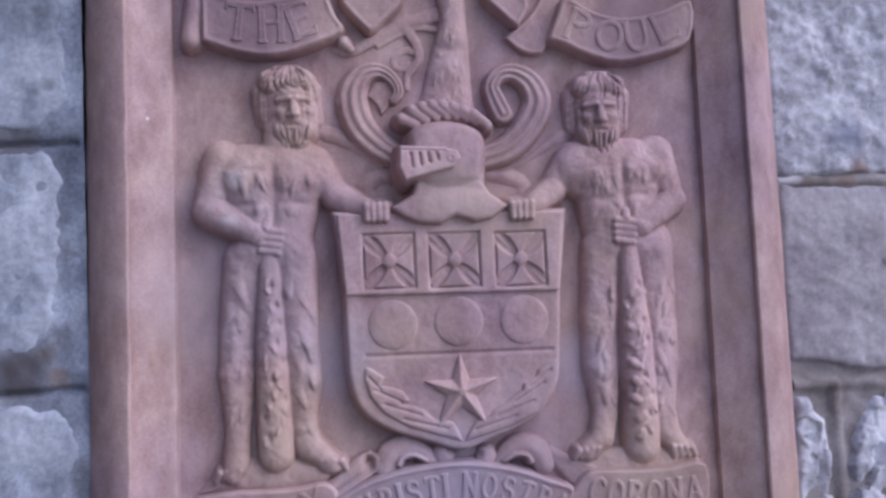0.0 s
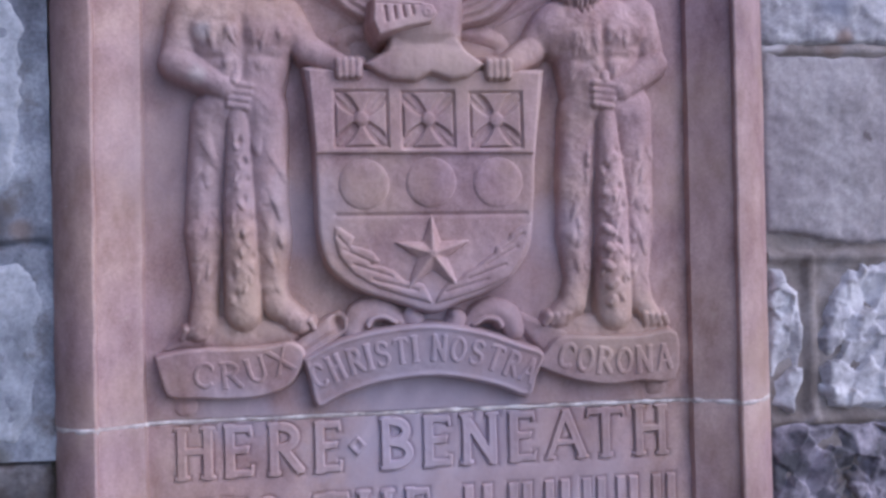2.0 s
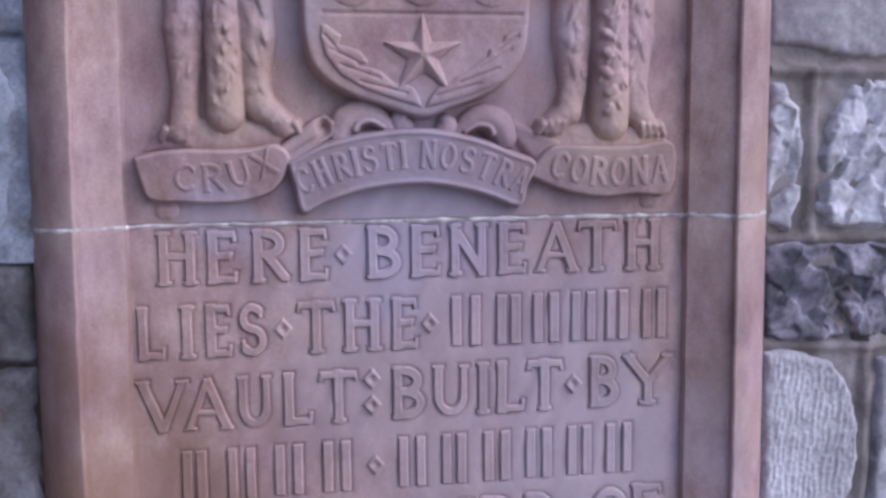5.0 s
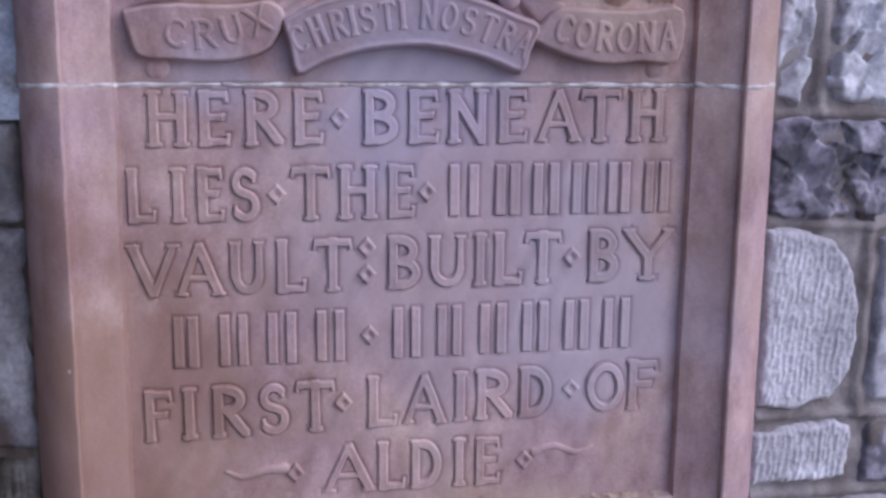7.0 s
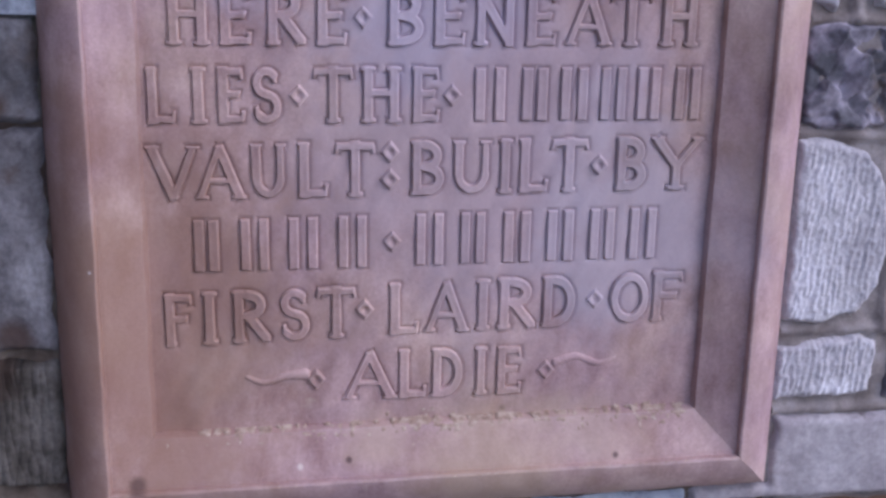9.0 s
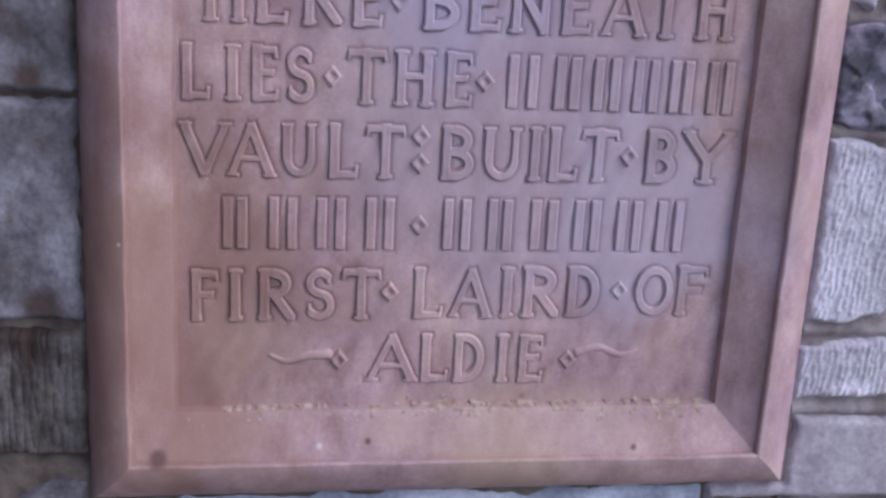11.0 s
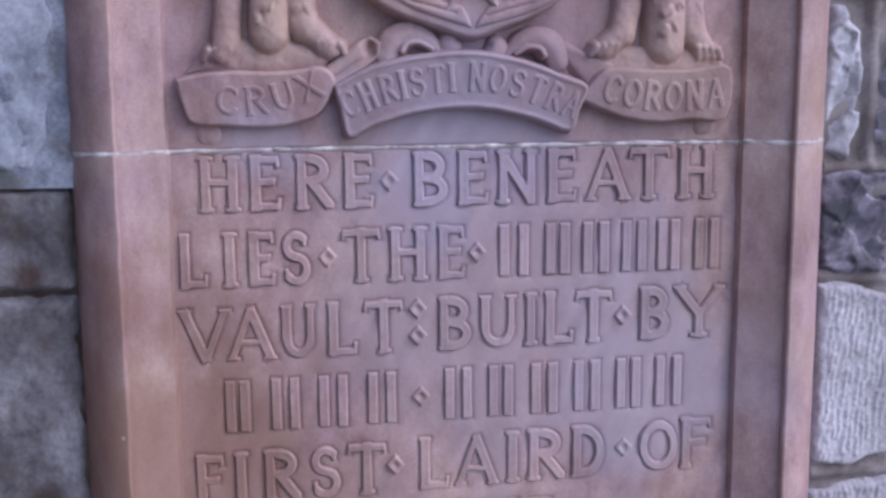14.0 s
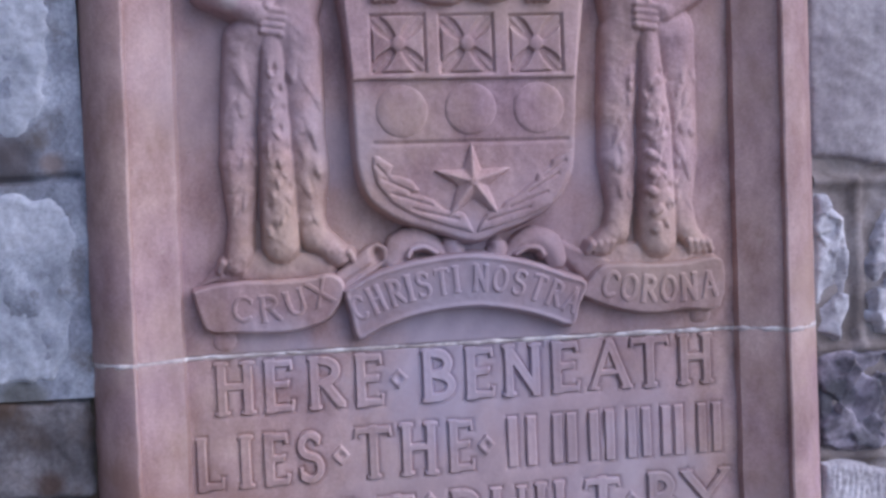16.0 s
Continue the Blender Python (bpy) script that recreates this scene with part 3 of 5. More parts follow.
    for cx, cz, rx, rz, a0, a1, w in arcs:
        n = max(6, int(abs(a1 - a0) / 20))
        pts = [(cx + rx * math.cos(radians(a0 + (a1 - a0) * i / n)), cz + rz * math.sin(radians(a0 + (a1 - a0) * i / n))) for i in range(n + 1)]
        bars.extend([(*p, *q, -w) for p, q in zip(pts, pts[1:])])
    return bars


GLYPHS = {}
CARVED = []


def letter(ch, x0, x1, z0, z1, face, parent, rise=0.0075, turn=0.0, lean=0.0):
    """A raised letter that fills the box given; face: the depth of the surface that it stands on."""
    wide, tall = x1 - x0, z1 - z0
    if tall > 0.06:
        CARVED.append((ch, x0, z0, wide, tall))
    key = (ch, round(wide / tall / 0.12), round(rise, 4), tall > 0.05)
    if key not in GLYPHS:
        aspect, h = max(0.24, key[1] * 0.12), 0.071 if tall > 0.05 else 0.032
        g = Relief(-0.01, aspect * h + 0.01, -0.01, h + 0.01, 0.0014 if tall > 0.05 else 0.001, 0.0)
        d = np.full(g.x.shape, 9.0)
        for ax, az, bx, bz, w in glyph_strokes(ch):
            if ch == "I":
                ax, bx = 0.5 + (ax - 0.5) / aspect * 0.8, 0.5 + (bx - 0.5) / aspect * 0.8
            d = np.minimum(d, stroke_reach(g, ax * aspect * h, az * h, bx * aspect * h, bz * h, w * h * 0.86))
        s = np.clip(-d / 0.0011, -3, 1)
        g.h = np.where(s > 0, rise * (0.55 + 0.45 * np.sqrt(np.maximum(1 - (1 - s) ** 2, 0))), rise * 0.55 + s * 0.006)
        g.h = g.h - 0.0004 * np.clip((-d - 0.0016) / 0.0035, 0, 1) + 0.0010 * value_noise(g.x, g.z, 0.008, len(GLYPHS))
        me = g.mesh("letter", -0.008 if tall > 0.05 else -0.002)
        me.materials.append(SANDSTONE)
        GLYPHS[key] = (me, aspect * h, h)
    me, w, h = GLYPHS[key]
    turned = Matrix.Rotation(radians(-turn), 4, "Y") @ Matrix.Diagonal((wide / w, 1, tall / h, 1))
    if lean:
        shear = Matrix.Identity(4)
        shear[1][2] = -lean
        me = me.copy()
        me.transform(turned.inverted() @ shear @ turned)
    m = Matrix.Translation((x0, face, z0)) @ turned
    return put("bar" if ch == "|" else "letter", me, SANDSTONE, parent, at=m)


def diamond(x, z, parent, s=0.0125):
    r = Relief(x - 0.02, x + 0.02, z - 0.02, z + 0.02, 0.0013, 0.0073)
    r.plate([(x - s, z), (x, z - s * 1.15), (x + s, z), (x, z + s * 1.15)], 0.0055, 0.002, 0.001, 3.0)
    r.dent(x, z, 0.0045, 0.005, 0.005)
    return put("word_stop", r.mesh("word_stop", -0.002), SANDSTONE, parent)


def line_of(text, edges, base, cap, slope, parent):
    """One line of the inscription: a pair of edges for each character."""
    for ch, (x0, x1) in zip(text, edges):
        letter(ch, x0, x1, base + slope * x0, base + slope * x0 + cap, 0.0106, parent)


line_of("HEREBENEATH", [(-0.350, -0.291), (-0.283, -0.238), (-0.223, -0.172), (-0.159, -0.116), (-0.067, -0.017), (-0.007, 0.039), (0.048, 0.103),
                        (0.115, 0.160), (0.168, 0.233), (0.229, 0.289), (0.297, 0.353)], 1.382, 0.070, 0.006, plaque)
line_of("LIESTHE||||||", [(-0.378, -0.338), (-0.324, -0.297), (-0.287, -0.250), (-0.242, -0.204), (-0.164, -0.109), (-0.102, -0.045), (-0.034, 0.006),
                          (0.045, 0.106), (0.112, 0.158), (0.163, 0.215), (0.218, 0.267), (0.270, 0.312), (0.321, 0.370)], 1.2815, 0.070, 0.008, plaque)
line_of("VAULTBUILTBY", [(-0.382, -0.312), (-0.320, -0.253), (-0.249, -0.198), (-0.186, -0.142), (-0.136, -0.080), (-0.035, 0.013), (0.020, 0.078), (0.083, 0.107),
                         (0.112, 0.157), (0.156, 0.211), (0.248, 0.292), (0.298, 0.371)], 1.183, 0.071, 0.017, plaque)
line_of("||||||||||", [(-0.327, -0.283), (-0.268, -0.212), (-0.204, -0.146), (-0.137, -0.080), (-0.031, 0.025), (0.032, 0.080), (0.091, 0.145), (0.152, 0.205),
                       (0.213, 0.262), (0.268, 0.324)], 1.0835, 0.071, 0.020, plaque)
line_of("FIRSTLAIRDOF", [(-0.369, -0.328), (-0.320, -0.294), (-0.278, -0.226), (-0.213, -0.171), (-0.163, -0.106), (-0.064, -0.018), (-0.014, 0.050), (0.056, 0.083),
                         (0.089, 0.144), (0.152, 0.201), (0.252, 0.308), (0.309, 0.359)], 0.9855, 0.071, 0.034, plaque)
line_of("ALDIE", [(-0.128, -0.050), (-0.050, -0.006), (-0.003, 0.043), (0.053, 0.085), (0.090, 0.130)], 0.889, 0.069, 0.014, plaque)
for x, z in ((-0.097, 1.416), (-0.181, 1.315), (0.021, 1.316), (-0.061, 1.240), (-0.061, 1.203), (0.225, 1.222), (-0.058, 1.117), (-0.095, 1.020), (0.229, 1.030),
             (-0.163, 0.918), (0.163, 0.925)):
    diamond(x, z, plaque)
for pts in ([(-0.258, 0.923), (-0.235, 0.915), (-0.205, 0.924), (-0.178, 0.926)], [(0.262, 0.942), (0.238, 0.933), (0.208, 0.944), (0.178, 0.936)]):
    r = Relief(min(p[0] for p in pts) - 0.02, max(p[0] for p in pts) + 0.02, 0.895, 0.965, 0.0014, 0.0068)
    r.strand(pts, 0.0035, 0.007, 0.001, 0.6, 0.001)
    put("flourish", r.mesh("flourish", -0.002), SANDSTONE, plaque)
slab("lower_slab", -0.40, 0.40, 0.80, JOINT - 0.003, 0.0062, 7, "lower slab with raised inscription", CARVED, 0.0015)

# crumbs of lichen and dirt along the foot of the panel
r = Relief(-0.37, 0.372, 0.815, 0.872, 0.0016, 0.0)
u = (0.842 + 0.0285 * (r.x + 0.388) - r.z) / 1.13
lie = np.interp(u, [-0.03, -0.004] + [p[0] for p in PROFILE[1:]], [-0.0075, -0.0075] + [-p[1] for p in PROFILE[1:]])
grit = value_noise(r.x, r.z, 0.007, 31) + 0.8 * value_noise(r.x, r.z, 0.0035, 32) + 0.5 * value_noise(r.x, r.z, 0.05, 33)
r.h = lie + 0.003 * (grit - 0.10 - 26 * np.abs(u - 0.001) - 0.35 * np.clip(-(r.x - 0.02), 0, 1))
r.h = np.where(r.h > lie - 0.0012, r.h, -0.2)
put("lichen_crust", r.mesh("lichen_crust", -0.1), LICHEN, plaque, "ochre lichen and grit at the foot of the panel")
rnd = random.Random(41)
bm = bmesh.new()
for k in range(46):
    x = rnd.uniform(0.02, 0.40) if k > 8 else rnd.uniform(-0.36, 0.02)
    z = 0.842 + 0.0285 * (x + 0.388) - rnd.gauss(0.0575, 0.0010) * (1.18 - 0.116 * (x + 0.388))
    bmesh.ops.create_icosphere(bm, subdivisions=1, radius=1, matrix=Matrix.LocRotScale((x, -0.0475, z), None, (rnd.uniform(0.0008, 0.0028), 0.0008, rnd.uniform(0.0006, 0.0011))))
spots = part("lichen_spots", bm, LICHEN, plaque, "pale lichen dots along the sill's arris")
spots["kind"] = "stuff"

# ---- carved coat of arms ----


def carve(name, r, parent=None, label="", wear=0.0010, seed=1):
    r.rough(wear, 0.010, seed)
    return put(name, r.mesh(name), SANDSTONE, parent or plaque, label)


SHIELD = [(-0.157, 1.941), (-0.150, 1.889), (-0.145, 1.825), (-0.144, 1.762), (-0.141, 1.702), (-0.126, 1.662), (-0.088, 1.634), (-0.037, 1.616), (0.011, 1.601),
          (0.050, 1.614), (0.088, 1.627), (0.126, 1.650), (0.150, 1.688), (0.157, 1.750), (0.161, 1.812), (0.168, 1.868), (0.176, 1.934)]
r = Relief(-0.17, 0.19, 1.59, 1.95, 0.002, GROUND)
r.plate([tuple(p) for p in smooth_path(SHIELD, 4)], 0.046, 0.006, 0.002, 6.0)
r.join(np.where(r.outline(SHIELD) < -0.010, 0.0455, -0.1), 0.001)
r.groove(-0.118, 1.737, 0.145, 1.734, 0.0022, 0.004)
r.dent(0.012, 1.68, 0.10, 0.06, 0.003)
shield = carve("shield", r, label="heraldic shield carved with crosses, discs and a star")
FACE = GROUND - 0.0455

# chief with three sunk squares, each holding a splayed cross
r = Relief(-0.155, 0.18, 1.81, 1.945, 0.0016, FACE)
r.plate([(-0.151, 1.937), (-0.146, 1.870), (-0.143, 1.822), (0.158, 1.817), (0.164, 1.870), (0.170, 1.930)], 0.007, 0.003, 0.001, 5.0)
SQUARES = [(-0.0805, 1.868), (0.0115, 1.866), (0.1055, 1.864)]
for cx, cz in SQUARES:
    d = np.maximum(np.abs(r.x - cx) - 0.038, np.abs(r.z - cz) - 0.0405)
    r.h = np.where(d < 0, r.h - 0.0055 * np.clip(-d / 0.002, 0, 1), r.h)
carve("chief", r, shield, "raised band with three sunk square panels", 0.0006)
for cx, cz in SQUARES:
    q = Relief(cx - 0.042, cx + 0.042, cz - 0.044, cz + 0.044, 0.0013, FACE)
    q.plate([(cx - 0.034, cz - 0.037), (cx + 0.034, cz - 0.037), (cx + 0.034, cz + 0.037), (cx - 0.034, cz + 0.037)], 0.0065, 0.003, 0.001, 5.0)
    for sx in (-1, 1):
        for sz in (-1, 1):
            d, t = q.segment(cx + sx * 0.010, cz + sz * 0.011, cx + sx * 0.037, cz + sz * 0.040)
            w = 0.0035 + 0.006 * np.sin(np.pi * np.clip(t * 0.75 + 0.15, 0, 1))
            q.h = q.h - 0.0068 * np.clip(1.15 - (d / w) ** 2, 0, 1) ** 0.6
            q.limb(cx + sx * 0.016, cz + sz * 0.017, 0.003, cx + sx * 0.031, cz + sz * 0.033, 0.0045, 0.000, 0.000, 0.75, 0.001)
    q.limb(cx, cz, 0.0095, cx, cz, 0.0095, 0.0065, 0.0065, 0.35, 0.001)
    carve("cross", q, shield, "splayed cross with a round boss", 0.0006)
for cx, cz in ((-0.079, 1.779), (0.0135, 1.780), (0.1065, 1.778)):
    q = Relief(cx - 0.04, cx + 0.04, cz - 0.04, cz + 0.04, 0.0016, FACE)
    d = np.hypot(q.x - cx, q.z - cz)
    q.h = np.where(d < 0.0345, 0.0010 + 0.0042 * np.maximum(1 - (d / 0.0345) ** 2, 0) ** 0.5 - 0.0016 * np.exp(-(d / 0.020) ** 2), 0.0010 - 1.5 * (d - 0.0345))
    carve("roundel", q, shield, "domed disc", 0.0007)
cx, cz = 0.0125, 1.682
q = Relief(cx - 0.065, cx + 0.065, cz - 0.075, cz + 0.065, 0.0016, FACE)
best = np.full(q.x.shape, -0.01)
for k in range(5):
    a = radians(90 + 72 * k)
    ln = (0.051, 0.052, 0.062, 0.060, 0.052)[k]
    u, v = (q.x - cx) * math.cos(a) + (q.z - cz) * math.sin(a), -(q.x - cx) * math.sin(a) + (q.z - cz) * math.cos(a)
    w = 0.0175 * (1 - u / ln)
    best = np.maximum(best, np.where(u > -0.005, 0.0145 * (1 - 0.72 * u / ln) - np.abs(v) * 0.85 - 4 * np.maximum(np.abs(v) - w, 0), -0.01))
q.h = best
carve("star", q, shield, "five-pointed star with ridged rays", 0.0005)


def spray(edge, veins):
    """A feathery bunch of leaves that fills the shield's lower corner, with notched tips."""
    xs, zs = [p[0] for p in edge], [p[1] for p in edge]
    q = Relief(min(xs) - 0.008, max(xs) + 0.008, min(zs) - 0.008, max(zs) + 0.008, 0.0013, FACE)
    q.plate(edge, 0.0042, 0.0060, 0.001, 2.0)
    for ax, az, bx, bz in veins:
        q.groove(ax, az, bx, bz, 0.0020, 0.0026)
    return carve("leaf_spray", q, shield, "bunch of broad pointed leaves", 0.0009)


spray([(-0.123, 1.707), (-0.121, 1.722), (-0.113, 1.722), (-0.093, 1.707), (-0.098, 1.696), (-0.084, 1.693), (-0.069, 1.687), (-0.059, 1.672), (-0.073, 1.669), (-0.055, 1.666), (-0.041, 1.660),
       (-0.027, 1.646), (-0.012, 1.644), (0.000, 1.640), (0.007, 1.627), (0.012, 1.612), (-0.027, 1.624), (-0.065, 1.637), (-0.097, 1.656), (-0.117, 1.682)],
      [(-0.116, 1.708, -0.100, 1.690), (-0.108, 1.690, -0.072, 1.672), (-0.096, 1.670, -0.045, 1.652), (-0.070, 1.648, -0.010, 1.632)])
spray([(0.152, 1.722), (0.140, 1.719), (0.122, 1.708), (0.118, 1.698), (0.101, 1.690), (0.098, 1.680), (0.085, 1.672), (0.070, 1.660), (0.057, 1.655), (0.050, 1.646), (0.031, 1.640), (0.019, 1.625),
       (0.014, 1.612), (0.048, 1.620), (0.085, 1.631), (0.119, 1.646), (0.138, 1.670), (0.150, 1.697)],
      [(0.140, 1.706, 0.110, 1.684), (0.130, 1.688, 0.088, 1.664), (0.114, 1.664, 0.062, 1.645), (0.088, 1.644, 0.030, 1.628)])

# helmet, rope and crest
r = Relief(-0.09, 0.11, 1.895, 2.085, 0.0015, GROUND)
r.plate([(-0.074, 1.942), (-0.058, 1.928), (-0.037, 1.919), (-0.006, 1.917), (0.015, 1.928), (0.043, 1.918), (0.066, 1.922), (0.090, 1.940), (0.066, 1.957), (0.052, 1.978), (-0.037, 1.978),
         (-0.044, 1.959)], 0.064, 0.006, 0.004, 6.0)
r.plate([tuple(p) for p in smooth_path([(-0.048, 1.992), (-0.047, 2.037), (-0.040, 2.052), (-0.022, 2.060), (0.008, 2.063), (0.039, 2.056), (0.058, 2.043), (0.062, 2.020), (0.059, 1.992),
                                        (0.048, 1.970), (-0.034, 1.970), (-0.048, 1.992)], 4)[:-1]], 0.066, 0.014, 0.003, 6.0)
# rounded crown, and a gorget that swells below the neck
r.h = r.h + np.where(r.h > 0, 0.012 * np.clip(1 - ((r.x - 0.006) / 0.062) ** 2 - ((r.z - 2.018) / 0.052) ** 2, 0, 1) + 0.006 * np.clip(1 - ((r.x - 0.008) / 0.085) ** 2 - ((r.z - 1.938) / 0.030) ** 2, 0, 1), 0)
helmet = carve("helmet", r, label="knight's helmet with a scalloped gorget", wear=0.0008)
r = Relief(-0.075, 0.04, 1.965, 2.04, 0.0013, GROUND)
r.plate([(-0.060, 2.025), (0.001, 2.021), (0.019, 2.016), (0.024, 2.005), (0.014, 1.993), (-0.020, 1.986), (-0.054, 1.977), (-0.062, 1.996)], 0.086, 0.003, 0.001, 6.0)
for k in range(4):
    r.groove(-0.046 + 0.012 * k, 2.013, -0.044 + 0.012 * k, 1.995 + 0.003 * k, 0.0020, 0.006)
r.groove(-0.058, 2.019, 0.002, 2.016, 0.0012, 0.002)
r.limb(0.011, 2.006, 0.0070, 0.011, 2.006, 0.0070, 0.0855, 0.0855, 0.4, 0.001)
r.dent(0.011, 2.006, 0.003, 0.003, 0.002)
carve("visor", r, helmet, "slotted visor with a round pivot", 0.0006)
r = Relief(-0.085, 0.10, 2.03, 2.12, 0.0015, GROUND)
for k in range(8):
    # plump twists that overlap like a rope
    t = k / 7
    x, z = -0.043 + 0.103 * t, 2.066 + 0.018 * math.sin(math.pi * min(1, 0.06 + t * 0.86)) - 0.004 * t
    r.limb(x - 0.011, z + 0.0070 - 0.006 * (k == 0), 0.0090, x + 0.009, z - 0.0085, 0.0080, 0.044, 0.042, 1.0, 0.001, 6.0)
carve("torse", r, label="twisted rope wreath above the helmet")
r = Relief(-0.05, 0.10, 2.06, 2.306, 0.0018, GROUND)
r.limb(0.014, 2.080, 0.042, 0.020, 2.14, 0.032, 0.012, 0.012, 0.55)
r.limb(0.020, 2.14, 0.032, 0.027, 2.19, 0.024, 0.012, 0.012, 0.65).limb(0.027, 2.19, 0.024, 0.030, 2.225, 0.019, 0.012, 0.014, 0.95).limb(0.030, 2.225, 0.019, 0.024, 2.33, 0.026, 0.014, 0.014, 0.95)
rnd = random.Random(2)
for k in range(60):
    z = rnd.uniform(2.10, 2.33)
    r.tuft(0.016 + (z - 2.08) * 0.1 + rnd.uniform(-0.024, 0.024), z, 0.012, 0.0035, 0.0018, rnd.uniform(-0.4, 0.4))
carve("crest", r, label="tapering feathered crest above the wreath", wear=0.0016)


def scrolls(name, paths, label, box, ground=GROUND):
    q = Relief(*box, 0.0016, ground)
    for pts, r0, r1, c in paths:
        q.strand(pts, r0, r1, c, 0.42, 0.0012)
    return carve(name, q, label=label, wear=0.0008)


# broad fluted leaves that curl out from behind the helmet
q = Relief(-0.20, 0.0, 1.955, 2.18, 0.0014, GROUND)
q.plate([(-0.100, 2.112), (-0.088, 2.130), (-0.070, 2.134), (-0.055, 2.120), (-0.065, 2.102), (-0.080, 2.083), (-0.086, 2.098)], 0.016, 0.003, 0.001, 4.0)
q.ribbed([(-0.178, 2.060), (-0.160, 2.058), (-0.136, 2.050), (-0.110, 2.030), (-0.085, 2.008)], [0.006, 0.013, 0.011, 0.008, 0.005], 0.010, 0.5, 1, 0.002)
q.ribbed([(-0.030, 2.012), (-0.062, 2.022), (-0.086, 2.037), (-0.110, 2.063), (-0.121, 2.092), (-0.120, 2.120), (-0.105, 2.142), (-0.081, 2.147), (-0.062, 2.134), (-0.055, 2.116), (-0.062, 2.104)],
         [0.016, 0.018, 0.020, 0.022, 0.023, 0.021, 0.016, 0.011, 0.009, 0.008, 0.006], 0.020, 0.50, 3, 0.0032)
carve("mantling", q, label="scrolling fluted leaf mantling beside the helmet", wear=0.0008)
q = Relief(0.03, 0.21, 1.955, 2.17, 0.0014, GROUND)
q.ribbed([(0.190, 2.048), (0.172, 2.038), (0.150, 2.024), (0.114, 2.002)], [0.010, 0.012, 0.009, 0.005], 0.008, 0.5, 1, 0.002)
q.ribbed([(0.040, 2.008), (0.066, 2.015), (0.096, 2.025), (0.122, 2.046), (0.142, 2.074), (0.148, 2.100), (0.137, 2.125), (0.116, 2.139), (0.094, 2.137), (0.081, 2.119), (0.087, 2.097), (0.095, 2.078)],
         [0.016, 0.018, 0.020, 0.021, 0.022, 0.021, 0.018, 0.014, 0.012, 0.012, 0.015, 0.016], 0.022, 0.50, 3, 0.0032)
carve("mantling", q, label="scrolling fluted leaf mantling beside the helmet", wear=0.0008)
q = Relief(-0.15, -0.03, 1.93, 2.02, 0.0014, GROUND)
q.ribbed([(-0.100, 1.962), (-0.106, 1.980), (-0.087, 1.992), (-0.050, 1.990)], [0.009, 0.014, 0.012, 0.012], 0.010, 0.45, 1, 0.002)
carve("mantling_tail", q, label="curled end of the mantling", wear=0.0008)
q = Relief(0.03, 0.16, 1.93, 2.02, 0.0014, GROUND)
q.ribbed([(0.118, 1.958), (0.123, 1.974), (0.103, 1.986), (0.062, 1.993)], [0.008, 0.012, 0.013, 0.010], 0.010, 0.45, 1, 0.002)
carve("mantling_tail", q, label="curled end of the mantling", wear=0.0008)
# the crest bird's long beak and the eel it holds
scrolls("thorny_stem", [([(-0.142, 2.181), (-0.122, 2.176), (-0.090, 2.193), (-0.048, 2.214), (0.014, 2.232)], 0.0045, 0.011, 0.012), ([(-0.081, 2.186), (-0.049, 2.202), (-0.021, 2.211), (0.010, 2.207)], 0.004, 0.005, 0.012),
                        ([(-0.040, 2.211), (-0.026, 2.188), (-0.022, 2.166), (-0.032, 2.150), (-0.040, 2.140), (-0.042, 2.122)], 0.008, 0.004, 0.012),
                        ([(-0.026, 2.174), (-0.042, 2.178), (-0.058, 2.168), (-0.058, 2.154), (-0.044, 2.150), (-0.036, 2.158)], 0.006, 0.004, 0.010)],
        "long carved beak of the crest bird with a curling eel", (-0.17, 0.03, 2.09, 2.26))

# ---- ribbons with mottoes ----


def band(name, pts, top, label, extra=(), step=0.0018, lean=0.0, rim=0.0):
    """A ribbon with thickness; lean: how fast its face falls back below its highest point; rim: a raised lip along its edge."""
    xs, zs = [p[0] for p in pts], [p[1] for p in pts]
    q = Relief(min(xs) - 0.03, max(xs) + 0.03, min(zs) - 0.03, max(zs) + 0.03, step, GROUND)
    line = [tuple(p) for p in smooth_path(pts + pts[:1], 3)[:-1]]
    q.plate(line, top, 0.003, 0.002, 6.0)
    if rim:
        q.h = q.h + rim * np.exp(-((q.outline(line) + 0.004) / 0.0025) ** 2)
    q.h = np.where(q.h > -0.05, q.h - lean * (max(zs) - q.z), q.h)
    for e in extra:
        q.limb(*e)
    ob = carve(name, q, label=label, wear=0.0008)
    return ob, GROUND - top + lean * max(zs), lean


def along(text, pts, cap, ribbon, wide=0.8):
    """Letters set along a curve on a ribbon's face."""
    parent, face, lean = ribbon
    path = smooth_path(pts, 12)
    run = [0.0]
    for p, q in zip(path, path[1:]):
        run.append(run[-1] + float(np.hypot(*(q - p))))
    units = [0.45 if c == "I" else 0.5 if c == " " else 1.0 for c in text]
    scale = run[-1] / sum(units)
    s = 0.0
    for c, u in zip(text, units):
        if c != " ":
            mid = s + u * scale * 0.5
            px = np.interp(mid, run, [p[0] for p in path])
            pz = np.interp(mid, run, [p[1] for p in path])
            qx, qz = np.interp(mid + 0.004, run, [p[0] for p in path]), np.interp(mid + 0.004, run, [p[1] for p in path])
            kx, kz = np.interp(mid - 0.004, run, [p[0] for p in path]), np.interp(mid - 0.004, run, [p[1] for p in path])
            a = math.atan2(qz - kz, qx - kx)
            w = u * scale * wide
            x0, z0 = px - math.cos(a) * w / 2, pz - math.sin(a) * w / 2
            letter(c, x0, x0 + w, z0, z0 + cap, face - lean * z0, parent, 0.0021, math.degrees(a), lean)
        s += u * scale


